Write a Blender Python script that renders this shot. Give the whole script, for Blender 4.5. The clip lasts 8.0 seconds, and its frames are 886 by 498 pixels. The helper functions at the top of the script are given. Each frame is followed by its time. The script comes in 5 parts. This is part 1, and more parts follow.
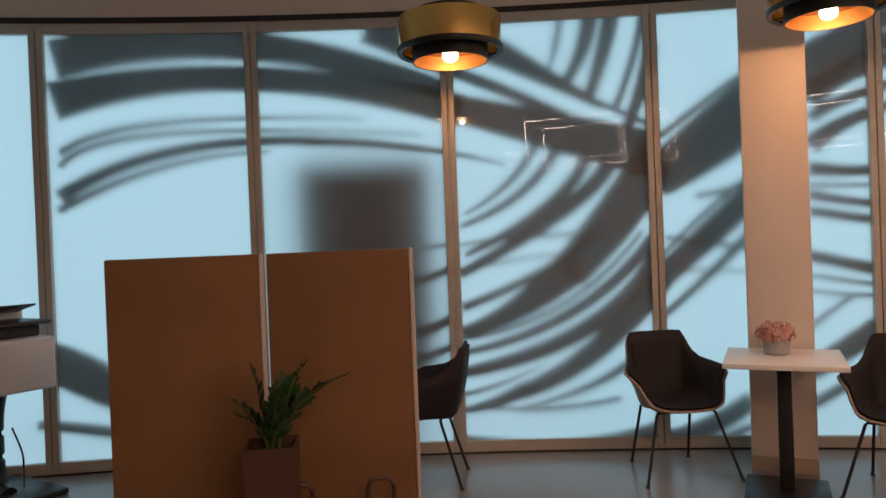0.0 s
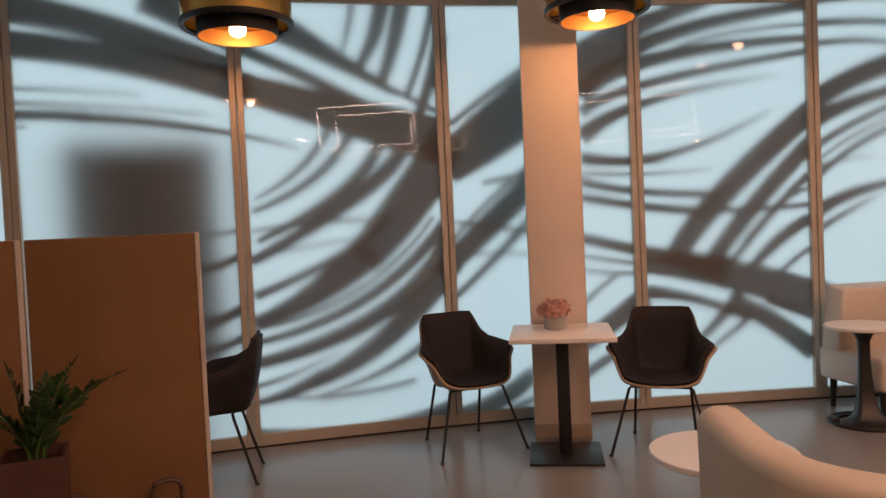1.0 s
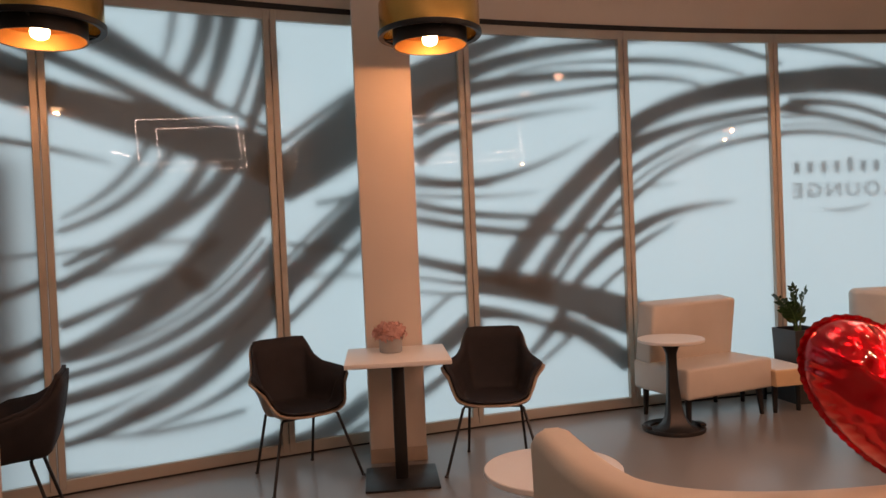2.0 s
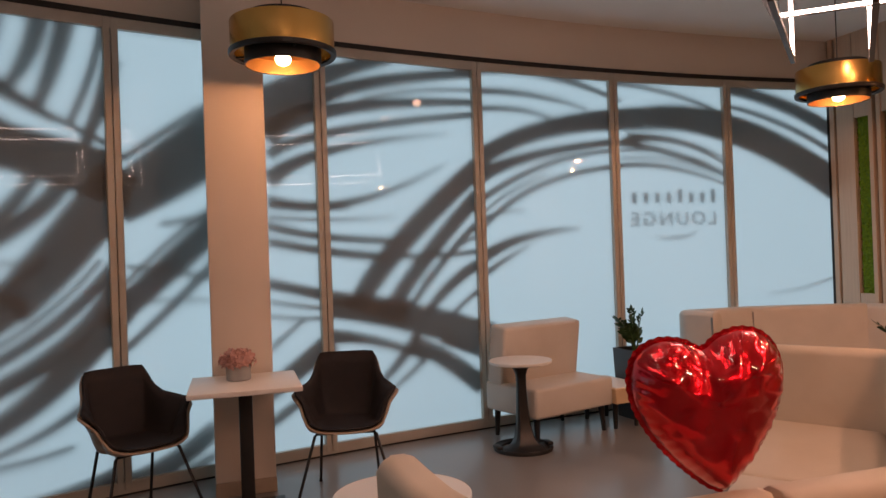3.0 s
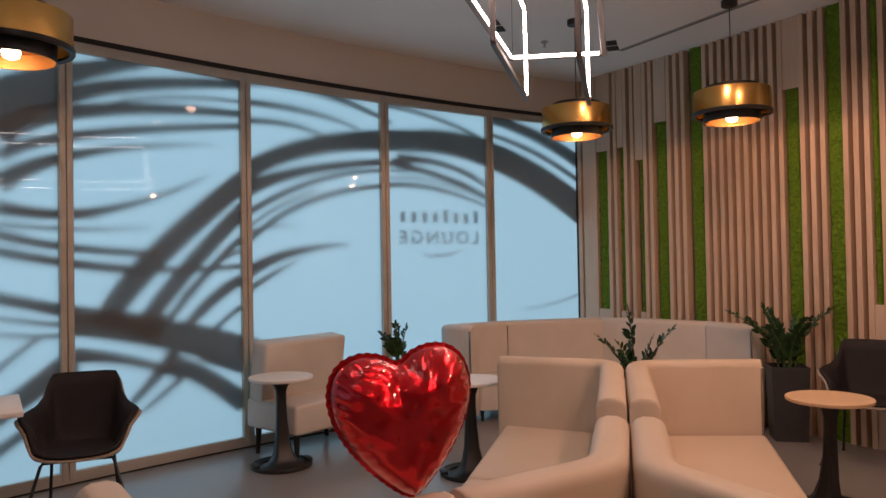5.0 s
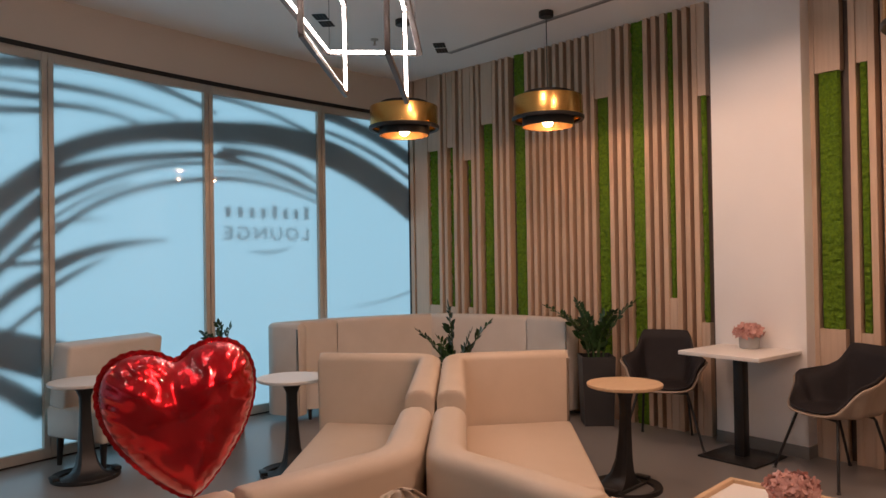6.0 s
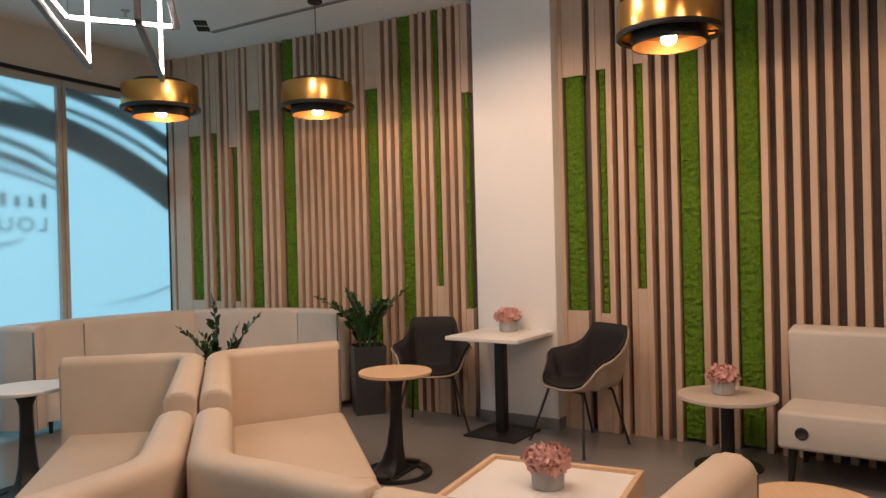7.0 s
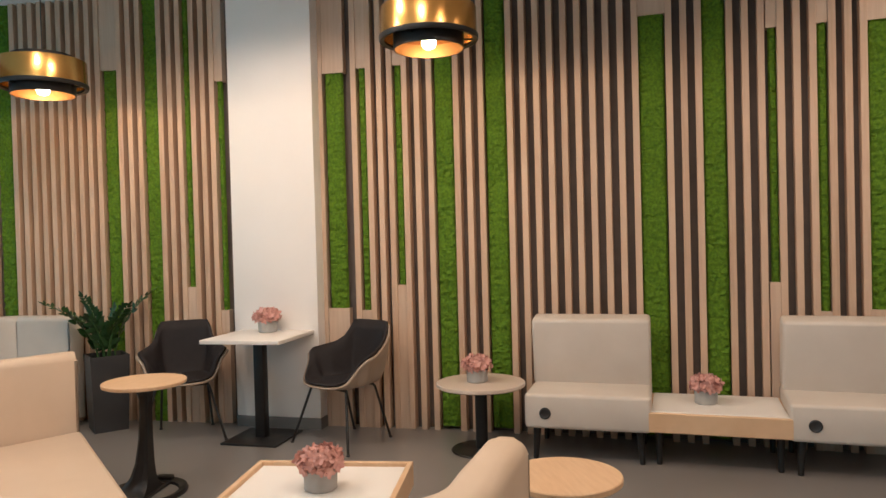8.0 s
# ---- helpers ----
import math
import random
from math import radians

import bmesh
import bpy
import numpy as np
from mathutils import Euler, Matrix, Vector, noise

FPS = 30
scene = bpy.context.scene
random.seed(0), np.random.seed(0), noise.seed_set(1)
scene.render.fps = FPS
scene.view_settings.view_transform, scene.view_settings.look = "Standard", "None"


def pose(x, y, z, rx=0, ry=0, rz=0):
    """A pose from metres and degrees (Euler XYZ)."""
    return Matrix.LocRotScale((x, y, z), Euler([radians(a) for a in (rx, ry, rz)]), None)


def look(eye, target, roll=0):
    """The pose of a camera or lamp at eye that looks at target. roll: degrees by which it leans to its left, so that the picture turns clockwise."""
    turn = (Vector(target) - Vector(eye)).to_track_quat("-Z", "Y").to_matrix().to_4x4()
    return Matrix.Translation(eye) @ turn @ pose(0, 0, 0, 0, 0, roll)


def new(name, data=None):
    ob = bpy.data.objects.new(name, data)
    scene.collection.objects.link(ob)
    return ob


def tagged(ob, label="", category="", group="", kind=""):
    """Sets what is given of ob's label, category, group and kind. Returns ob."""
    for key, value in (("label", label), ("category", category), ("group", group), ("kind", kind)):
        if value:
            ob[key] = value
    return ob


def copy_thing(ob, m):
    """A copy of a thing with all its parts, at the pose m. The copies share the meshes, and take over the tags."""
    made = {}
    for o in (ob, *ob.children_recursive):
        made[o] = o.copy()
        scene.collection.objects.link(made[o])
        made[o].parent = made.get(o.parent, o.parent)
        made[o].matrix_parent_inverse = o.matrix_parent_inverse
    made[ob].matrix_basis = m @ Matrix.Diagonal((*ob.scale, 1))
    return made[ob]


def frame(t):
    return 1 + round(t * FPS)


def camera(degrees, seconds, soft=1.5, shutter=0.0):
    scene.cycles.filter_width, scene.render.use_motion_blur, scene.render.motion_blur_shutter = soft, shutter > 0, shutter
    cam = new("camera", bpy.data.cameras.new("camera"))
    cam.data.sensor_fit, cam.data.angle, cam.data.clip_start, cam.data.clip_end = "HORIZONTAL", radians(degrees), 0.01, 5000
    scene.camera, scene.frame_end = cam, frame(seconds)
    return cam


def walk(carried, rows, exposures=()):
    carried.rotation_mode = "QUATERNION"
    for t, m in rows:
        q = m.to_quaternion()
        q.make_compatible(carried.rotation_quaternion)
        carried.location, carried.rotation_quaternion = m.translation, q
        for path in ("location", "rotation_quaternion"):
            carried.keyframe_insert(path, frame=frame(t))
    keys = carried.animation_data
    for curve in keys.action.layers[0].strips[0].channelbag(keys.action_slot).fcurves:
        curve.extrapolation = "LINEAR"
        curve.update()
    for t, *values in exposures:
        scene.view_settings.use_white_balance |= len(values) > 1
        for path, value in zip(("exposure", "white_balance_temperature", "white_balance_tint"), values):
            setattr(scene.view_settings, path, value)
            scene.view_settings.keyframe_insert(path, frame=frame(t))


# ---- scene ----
cam = camera(62.8, 8.0)
PATH = [
    (0, (0.397, 0.004, 1.45), (0.216, 1.996, 1.433), -2.2),
    (0.5, (0.383, 0.023, 1.413), (0.506, 2.019, 1.369), -2.4),
    (1, (0.387, 0.046, 1.412), (0.768, 2.009, 1.347), -2.6),
    (1.5, (0.403, 0.074, 1.402), (1.009, 1.979, 1.348), -2.7),
    (2, (0.399, 0.111, 1.441), (1.217, 1.936, 1.404), -2.5),
    (3.5, (0.474, 0.088, 1.448), (1.746, 1.631, 1.475), -1.8),
    (4, (0.49, 0.049, 1.457), (1.861, 1.504, 1.486), -1.5),
    (5.5, (0.632, -0.183, 1.451), (2.296, 0.927, 1.484), -0.9),
    (6, (0.668, -0.245, 1.437), (2.45, 0.661, 1.46), -0.9),
    (6.5, (0.698, -0.271, 1.441), (2.593, 0.37, 1.444), -1.1),
    (7, (0.733, -0.228, 1.427), (2.708, 0.087, 1.415), -1.4),
    (7.5, (0.763, -0.17, 1.429), (2.762, -0.198, 1.407), -1.5),
    (8, (0.784, -0.129, 1.423), (2.749, -0.499, 1.389), -1.5),
]
walk(cam, [(t, look(eye, target, roll)) for t, eye, target, roll in PATH],
     [(0, 0.12, 7050, 23), (0.5, 0.16, 7700, 30), (1, 0.17, 8150, 34), (2, 0.06, 8400, 37), (3.5, -0.2, 7200, 31), (4, -0.2, 7000, 27), (5.5, -0.16, 6400, 21), (7, 0.16, 5900, 4), (8, 0.52, 5250, -6)])

# ---- light ----
world = bpy.data.worlds.new("world")
scene.world = world
world.use_nodes = True
world.node_tree.nodes["Background"].inputs[0].default_value = (0.55, 0.62, 0.7, 1)
world.node_tree.nodes["Background"].inputs[1].default_value = 0.05
scene.view_settings.exposure = 0.0

CEIL = 3.42
GC, GR = Vector((1.3, -13.0)), 18.0          # the glass front is an arc about GC
WC, WR = Vector((-20.868, 11.435)), 29.701   # the slatted wall is an arc about WC
WA = math.atan2(3.78 - WC.y, 7.83 - WC.x)    # its corner with the glass


def gp(u, d, z):
    """A point of the glass front: u metres along it, d metres into the room."""
    a = u / GR
    return Vector((GC.x + (GR - d) * math.sin(a), GC.y + (GR - d) * math.cos(a), z))


def wp(s, d, z):
    """A point of the slatted wall: s metres from the corner, d metres into the room."""
    a = WA - s / WR
    return Vector((WC.x + (WR - d) * math.cos(a), WC.y + (WR - d) * math.sin(a), z))


def lamp(name, kind, energy, colour, m, size=0.05):
    data = bpy.data.lights.new(name, kind)
    data.energy, data.color = energy, colour
    if kind == "AREA":
        data.size = size
    else:
        data.shadow_soft_size = size
    ob = new(name, data)
    ob.matrix_world = m
    return ob


# ceiling downlights behind the camera and along its edges, unseen, several added as fill
# two or three show as reflections, the others brighten seats and slatted wall
DOWNLIGHTS_AND_FILL = [(0.8, -1.5), (2.6, -1.6), (1.4, -3.6), (3.2, -3.6), (4.7, 0.4), (3.5, -0.2), (4.8, 1.5)]
for x, y in DOWNLIGHTS_AND_FILL:
    spot = lamp("downlight_fill_beam", "SPOT", 62, (1.0, 0.62, 0.42), pose(x, y, CEIL - 0.03), 0.06)
    spot.data.spot_size, spot.data.spot_blend = radians(161), 0.3


# ---- materials ----
def tree(name):
    m = bpy.data.materials.new(name)
    m.use_nodes = True
    nt = m.node_tree
    return m, nt, nt.nodes["Principled BSDF"], nt.links


def surface(name, a, b, scale=8.0, rough=0.6, metal=0.0, bump=0.1, grain=60.0, stretch=(1, 1, 1), spread=0.0, coat=0.0, dist=0.004, tone=0.5):
    """Two tones mixed by coarse noise, fine grain in bump and roughness, and an optional shift from piece to piece."""
    m, nt, bs, ln = tree(name)
    tc = nt.nodes.new("ShaderNodeTexCoord")
    mp = nt.nodes.new("ShaderNodeMapping")
    mp.inputs["Scale"].default_value = stretch
    ln.new(tc.outputs["Object"], mp.inputs[0])
    n1 = nt.nodes.new("ShaderNodeTexNoise")
    n1.inputs["Scale"].default_value, n1.inputs["Detail"].default_value = scale, 5
    n2 = nt.nodes.new("ShaderNodeTexNoise")
    n2.inputs["Scale"].default_value, n2.inputs["Detail"].default_value = grain, 3
    mix = nt.nodes.new("ShaderNodeMix")
    mix.data_type = "RGBA"
    mix.inputs[6].default_value, mix.inputs[7].default_value = (*a, 1), (*b, 1)
    add = nt.nodes.new("ShaderNodeMath")
    add.operation = "MULTIPLY_ADD"
    add.inputs[1].default_value, add.inputs[2].default_value = 1.6, tone - 0.8
    for n in (n1, n2):
        ln.new(mp.outputs[0], n.inputs["Vector"])
    if spread:
        oi = nt.nodes.new("ShaderNodeObjectInfo")
        off = nt.nodes.new("ShaderNodeVectorMath")
        off.operation = "SCALE"
        off.inputs[3].default_value = 40.0
        cmb = nt.nodes.new("ShaderNodeCombineXYZ")
        for k in range(3):
            ln.new(oi.outputs["Random"], cmb.inputs[k])
        ln.new(cmb.outputs[0], off.inputs[0])
        sm = nt.nodes.new("ShaderNodeVectorMath")
        ln.new(mp.outputs[0], sm.inputs[0])
        ln.new(off.outputs[0], sm.inputs[1])
        ln.new(sm.outputs[0], n1.inputs["Vector"])
        ad2 = nt.nodes.new("ShaderNodeMath")
        ad2.operation = "MULTIPLY_ADD"
        ln.new(oi.outputs["Random"], ad2.inputs[0])
        ad2.inputs[1].default_value = spread
        ln.new(n1.outputs[0], ad2.inputs[2])
        ln.new(ad2.outputs[0], add.inputs[0])
    else:
        ln.new(n1.outputs[0], add.inputs[0])
    add.use_clamp = True
    ln.new(add.outputs[0], mix.inputs[0])
    ln.new(mix.outputs[2], bs.inputs["Base Color"])
    rr = nt.nodes.new("ShaderNodeMapRange")
    rr.inputs[3].default_value, rr.inputs[4].default_value = max(rough - 0.1, 0.02), min(rough + 0.1, 1)
    ln.new(n1.outputs[0], rr.inputs[0])
    ln.new(rr.outputs[0], bs.inputs["Roughness"])
    bs.inputs["Metallic"].default_value = metal
    bs.inputs["Coat Weight"].default_value = coat
    bs.inputs["Coat Roughness"].default_value = 0.15
    if bump:
        bp = nt.nodes.new("ShaderNodeBump")
        bp.inputs["Strength"].default_value, bp.inputs["Distance"].default_value = bump, dist
        ln.new(n2.outputs[0], bp.inputs["Height"])
        ln.new(bp.outputs[0], bs.inputs["Normal"])
    return m


def glowing(name, colour, strength):
    m, nt, bs, ln = tree(name)
    bs.inputs["Base Color"].default_value = (*colour, 1)
    bs.inputs["Emission Color"].default_value = (*colour, 1)
    bs.inputs["Emission Strength"].default_value = strength
    return m


def frosted_pane(name):
    """White diffusing film on glass, with a clear glossy face."""
    m, nt, bs, ln = tree(name)
    out = nt.nodes["Material Output"]
    tl = nt.nodes.new("ShaderNodeBsdfTranslucent")
    tl.inputs[0].default_value = (0.86, 0.9, 0.92, 1)
    df = nt.nodes.new("ShaderNodeBsdfDiffuse")
    df.inputs[0].default_value = (0.4, 0.4, 0.4, 1)
    m1 = nt.nodes.new("ShaderNodeMixShader")
    m1.inputs[0].default_value = 0.2
    gl = nt.nodes.new("ShaderNodeBsdfGlossy")
    gl.inputs["Roughness"].default_value = 0.006
    fr = nt.nodes.new("ShaderNodeFresnel")
    fr.inputs[0].default_value = 1.45
    m2 = nt.nodes.new("ShaderNodeMixShader")
    ln.new(tl.outputs[0], m1.inputs[1])
    ln.new(df.outputs[0], m1.inputs[2])
    ln.new(fr.outputs[0], m2.inputs[0])
    ln.new(m1.outputs[0], m2.inputs[1])
    ln.new(gl.outputs[0], m2.inputs[2])
    ln.new(m2.outputs[0], out.inputs[0])
    return m


def printed_film(name, colour, thin):
    """Thin tinted film that lets a little light through."""
    m, nt, bs, ln = tree(name)
    df, tl, mx = (nt.nodes.new("ShaderNodeBsdf" + k) if k != "Mix" else nt.nodes.new("ShaderNodeMixShader") for k in ("Diffuse", "Translucent", "Mix"))
    tc, n = nt.nodes.new("ShaderNodeTexCoord"), nt.nodes.new("ShaderNodeTexNoise")
    n.inputs["Scale"].default_value = 2.0
    rr = nt.nodes.new("ShaderNodeMapRange")
    rr.inputs[3].default_value, rr.inputs[4].default_value = thin - 0.12, thin + 0.12
    ln.new(tc.outputs["Object"], n.inputs["Vector"])
    ln.new(n.outputs[0], rr.inputs[0])
    ln.new(rr.outputs[0], mx.inputs[0])
    df.inputs[0].default_value = (*[0.5 * c for c in colour], 1)
    tl.inputs[0].default_value = (*colour, 1)
    ln.new(df.outputs[0], mx.inputs[1])
    ln.new(tl.outputs[0], mx.inputs[2])
    ln.new(mx.outputs[0], nt.nodes["Material Output"].inputs[0])
    return m


def foil():
    m, nt, bs, ln = tree("red_foil")
    bs.inputs["Base Color"].default_value = (0.70, 0.004, 0.012, 1)
    bs.inputs["Metallic"].default_value = 0.8
    bs.inputs["Roughness"].default_value = 0.17
    bs.inputs["Coat Weight"].default_value, bs.inputs["Coat Roughness"].default_value = 1.0, 0.06
    tc = nt.nodes.new("ShaderNodeTexCoord")
    n = nt.nodes.new("ShaderNodeTexNoise")
    n.inputs["Scale"].default_value, n.inputs["Detail"].default_value = 8, 1.5
    bp = nt.nodes.new("ShaderNodeBump")
    bp.inputs["Strength"].default_value, bp.inputs["Distance"].default_value = 0.7, 0.05
    ln.new(tc.outputs["Object"], n.inputs["Vector"])
    ln.new(n.outputs[0], bp.inputs["Height"])
    ln.new(bp.outputs[0], bs.inputs["Normal"])
    return m


M_FLOOR = surface("grey_vinyl", (0.19, 0.182, 0.176), (0.255, 0.245, 0.236), 1.6, 0.33, bump=0.06, grain=220, coat=0.3)
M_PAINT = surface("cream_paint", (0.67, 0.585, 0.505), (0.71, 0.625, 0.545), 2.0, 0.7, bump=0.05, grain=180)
M_COLUMN = surface("white_column_paint", (0.84, 0.83, 0.815), (0.88, 0.87, 0.86), 2.5, 0.55, bump=0.05, grain=160)
M_CEIL = surface("ceiling_paint", (0.83, 0.82, 0.80), (0.87, 0.86, 0.84), 1.5, 0.8, bump=0.04, grain=150)
M_ALU = surface("champagne_aluminium", (0.43, 0.41, 0.36), (0.50, 0.475, 0.425), 6, 0.42, metal=0.1, bump=0.02, grain=200)
M_BLACK = surface("black_metal", (0.012, 0.012, 0.013), (0.022, 0.021, 0.021), 12, 0.42, metal=0.2, bump=0.05, grain=260)
M_TRACK = surface("black_track", (0.01, 0.009, 0.009), (0.02, 0.018, 0.017), 10, 0.7, bump=0.02)
M_FROST = frosted_pane("frosted_glass")
M_FILM = printed_film("printed_film", (0.39, 0.41, 0.41), 0.54)
M_SIGN = printed_film("sign_film", (0.53, 0.54, 0.54), 0.72)
M_SLAT = surface("oak_slat", (0.46, 0.315, 0.215), (0.61, 0.45, 0.325), 5, 0.55, bump=0.2, grain=90, stretch=(14, 14, 0.7), spread=0.5)
M_BOARD = surface("oak_board", (0.50, 0.365, 0.26), (0.62, 0.48, 0.365), 4, 0.55, bump=0.15, grain=80, stretch=(12, 12, 0.6), spread=0.3)
M_BACK = surface("dark_felt_backing", (0.12, 0.10, 0.09), (0.165, 0.138, 0.122), 10, 0.9, bump=0.2, grain=300)
M_MOSS = surface("preserved_moss", (0.042, 0.11, 0.002), (0.165, 0.30, 0.008), 55, 0.95, bump=0.7, grain=160, dist=0.012)
M_PALE = surface("pale_greige_upholstery", (0.56, 0.515, 0.46), (0.63, 0.585, 0.53), 5, 0.5, bump=0.22, grain=420, spread=0.05)
M_CREAM = surface("cream_upholstery", (0.565, 0.45, 0.335), (0.63, 0.515, 0.40), 5, 0.52, bump=0.22, grain=420, spread=0.05)
M_CHAR = surface("charcoal_upholstery", (0.020, 0.018, 0.020), (0.033, 0.030, 0.033), 9, 0.65, bump=0.3, grain=380)
M_CHAR.node_tree.nodes["Principled BSDF"].inputs["Specular IOR Level"].default_value = 0.2
M_SHELL = surface("taupe_shell", (0.34, 0.27, 0.21), (0.42, 0.34, 0.27), 8, 0.5, bump=0.1, grain=300)
M_WHITE = surface("white_laminate", (0.78, 0.76, 0.73), (0.83, 0.81, 0.78), 3, 0.4, bump=0.03, grain=240)
M_OAK = surface("oak_laminate", (0.60, 0.40, 0.23), (0.72, 0.52, 0.33), 4, 0.45, bump=0.08, grain=120, stretch=(2, 14, 2))
M_GREIGE = surface("greige_laminate", (0.55, 0.47, 0.40), (0.62, 0.54, 0.47), 4, 0.45, bump=0.06, grain=200)
M_PLANTER = surface("anthracite_planter", (0.028, 0.028, 0.031), (0.045, 0.045, 0.048), 5, 0.5, bump=0.12, grain=240)
M_BROWNPOT = surface("brown_planter", (0.07, 0.03, 0.02), (0.10, 0.045, 0.03), 5, 0.5, bump=0.1, grain=240)
M_SOIL = surface("soil", (0.02, 0.014, 0.01), (0.05, 0.035, 0.025), 30, 0.95, bump=0.8, grain=90, dist=0.01)
M_LEAF = surface("glossy_leaf", (0.008, 0.030, 0.008), (0.024, 0.07, 0.016), 14, 0.32, bump=0.08, grain=60)
M_STEM = surface("leaf_stem", (0.03, 0.08, 0.02), (0.06, 0.12, 0.03), 20, 0.5, bump=0.05)
M_PINK = surface("pink_petal", (0.46, 0.21, 0.18), (0.74, 0.46, 0.41), 40, 0.7, bump=0.2, grain=160)
M_SEPAL = surface("dry_sepal", (0.10, 0.05, 0.04), (0.17, 0.09, 0.07), 30, 0.8, bump=0.2)
M_POT = surface("concrete_pot", (0.32, 0.32, 0.31), (0.42, 0.42, 0.41), 14, 0.8, bump=0.2, grain=160)
M_BRASS = surface("brass", (0.66, 0.37, 0.10), (0.80, 0.48, 0.15), 7, 0.23, metal=1.0, bump=0.08, grain=14)
M_LINER = surface("gold_liner", (0.21, 0.115, 0.042), (0.27, 0.15, 0.055), 7, 0.5, metal=1.0, bump=0.04)
M_BULB = glowing("warm_bulb", (1.0, 0.74, 0.46), 26)
M_LED = glowing("led_strip", (1.0, 0.86, 0.76), 29)
M_LEDBODY = surface("bronze_profile", (0.06, 0.045, 0.038), (0.085, 0.065, 0.055), 9, 0.45, metal=0.3, bump=0.03)
M_FOIL = foil()
M_PANEL = surface("brown_fabric_screen", (0.185, 0.092, 0.039), (0.23, 0.118, 0.052), 4, 0.9, bump=0.3, grain=400)
M_EDGE = surface("pale_screen_edge", (0.55, 0.48, 0.42), (0.6, 0.53, 0.47), 4, 0.7, bump=0.05)
M_PRINTER = surface("printer_plastic", (0.60, 0.58, 0.57), (0.66, 0.64, 0.63), 5, 0.5, bump=0.06, grain=300)
M_DARKPL = surface("dark_plastic", (0.02, 0.02, 0.022), (0.035, 0.035, 0.038), 9, 0.45, bump=0.08, grain=300)
M_SKIRT = surface("grey_skirting", (0.16, 0.155, 0.15), (0.20, 0.195, 0.19), 5, 0.5, bump=0.03)
M_KIOSK = surface("dark_kiosk", (0.04, 0.04, 0.04), (0.06, 0.06, 0.06), 4, 0.6, bump=0)
M_DUSK = glowing("corridor_glow", (0.455, 0.80, 0.93), 1.08)


# ---- mesh helpers ----
def part(name, bm, material, parent=None, label="", smooth=True, angle=40):
    me = bpy.data.meshes.new(name)
    bm.normal_update()
    bm.to_mesh(me)
    bm.free()
    me.materials.append(material)
    if smooth:
        me.polygons.foreach_set("use_smooth", [True] * len(me.polygons))
        me.set_sharp_from_angle(angle=radians(angle))
    ob = new(name, me)
    if parent is not None:
        ob.parent = parent
    if label:
        tagged(ob, label)
    return ob


def thing(name, m, label, category, group="", kind=""):
    ob = new(name)
    ob.empty_display_size = 0.1
    ob.matrix_basis = m
    return tagged(ob, label, category, group, kind)


def box(bm, lo, hi, bevel=0.0, segs=2, m=None):
    vs = [bm.verts.new(Vector((x, y, z))) for x in (lo[0], hi[0]) for y in (lo[1], hi[1]) for z in (lo[2], hi[2])]
    fs = [bm.faces.new([vs[i] for i in q]) for q in ((0, 1, 3, 2), (4, 6, 7, 5), (0, 4, 5, 1), (2, 3, 7, 6), (0, 2, 6, 4), (1, 5, 7, 3))]
    if bevel:
        es = list({e for f in fs for e in f.edges})
        r = bmesh.ops.bevel(bm, geom=es, offset=bevel, segments=segs, profile=0.5, affect="EDGES")
        vs = list({v for f in r["faces"] for v in f.verts} | {v for v in vs if v.is_valid})
    if m is not None:
        bmesh.ops.transform(bm, matrix=m, verts=vs)
    return bm


def boxed(lo, hi, bevel=0.0, segs=2, m=None):
    return box(bmesh.new(), lo, hi, bevel, segs, m)


def prism(pts, z0, z1, bevel=0.0, segs=3, bm=None):
    """A flat polygon, given anticlockwise, pulled up from z0 to z1."""
    bm = bm or bmesh.new()
    a = [bm.verts.new((p[0], p[1], z0)) for p in pts]
    b = [bm.verts.new((p[0], p[1], z1)) for p in pts]
    n = len(pts)
    bm.faces.new(a[::-1])
    top = bm.faces.new(b)
    side = [bm.faces.new((a[i], a[(i + 1) % n], b[(i + 1) % n], b[i])) for i in range(n)]
    if bevel:
        es = list(top.edges) + [e for f in side for e in f.edges if e.verts[0].co.z != e.verts[1].co.z]
        bmesh.ops.bevel(bm, geom=list(set(es)), offset=bevel, segments=segs, profile=0.5, affect="EDGES")
    return bm


def lathe(profile, segs=32, bm=None, c=(0, 0), closed=False):
    bm = bm or bmesh.new()
    rings = [[bm.verts.new((c[0] + r * math.cos(2 * math.pi * k / segs), c[1] + r * math.sin(2 * math.pi * k / segs), z)) for k in range(segs)] for r, z in profile]
    pairs = list(zip(rings, rings[1:])) + ([(rings[-1], rings[0])] if closed else [])
    for a, b in pairs:
        for k in range(segs):
            bm.faces.new((a[k], a[(k + 1) % segs], b[(k + 1) % segs], b[k]))
    if not closed:
        bm.faces.new(rings[0][::-1])
        bm.faces.new(rings[-1])
    return bm


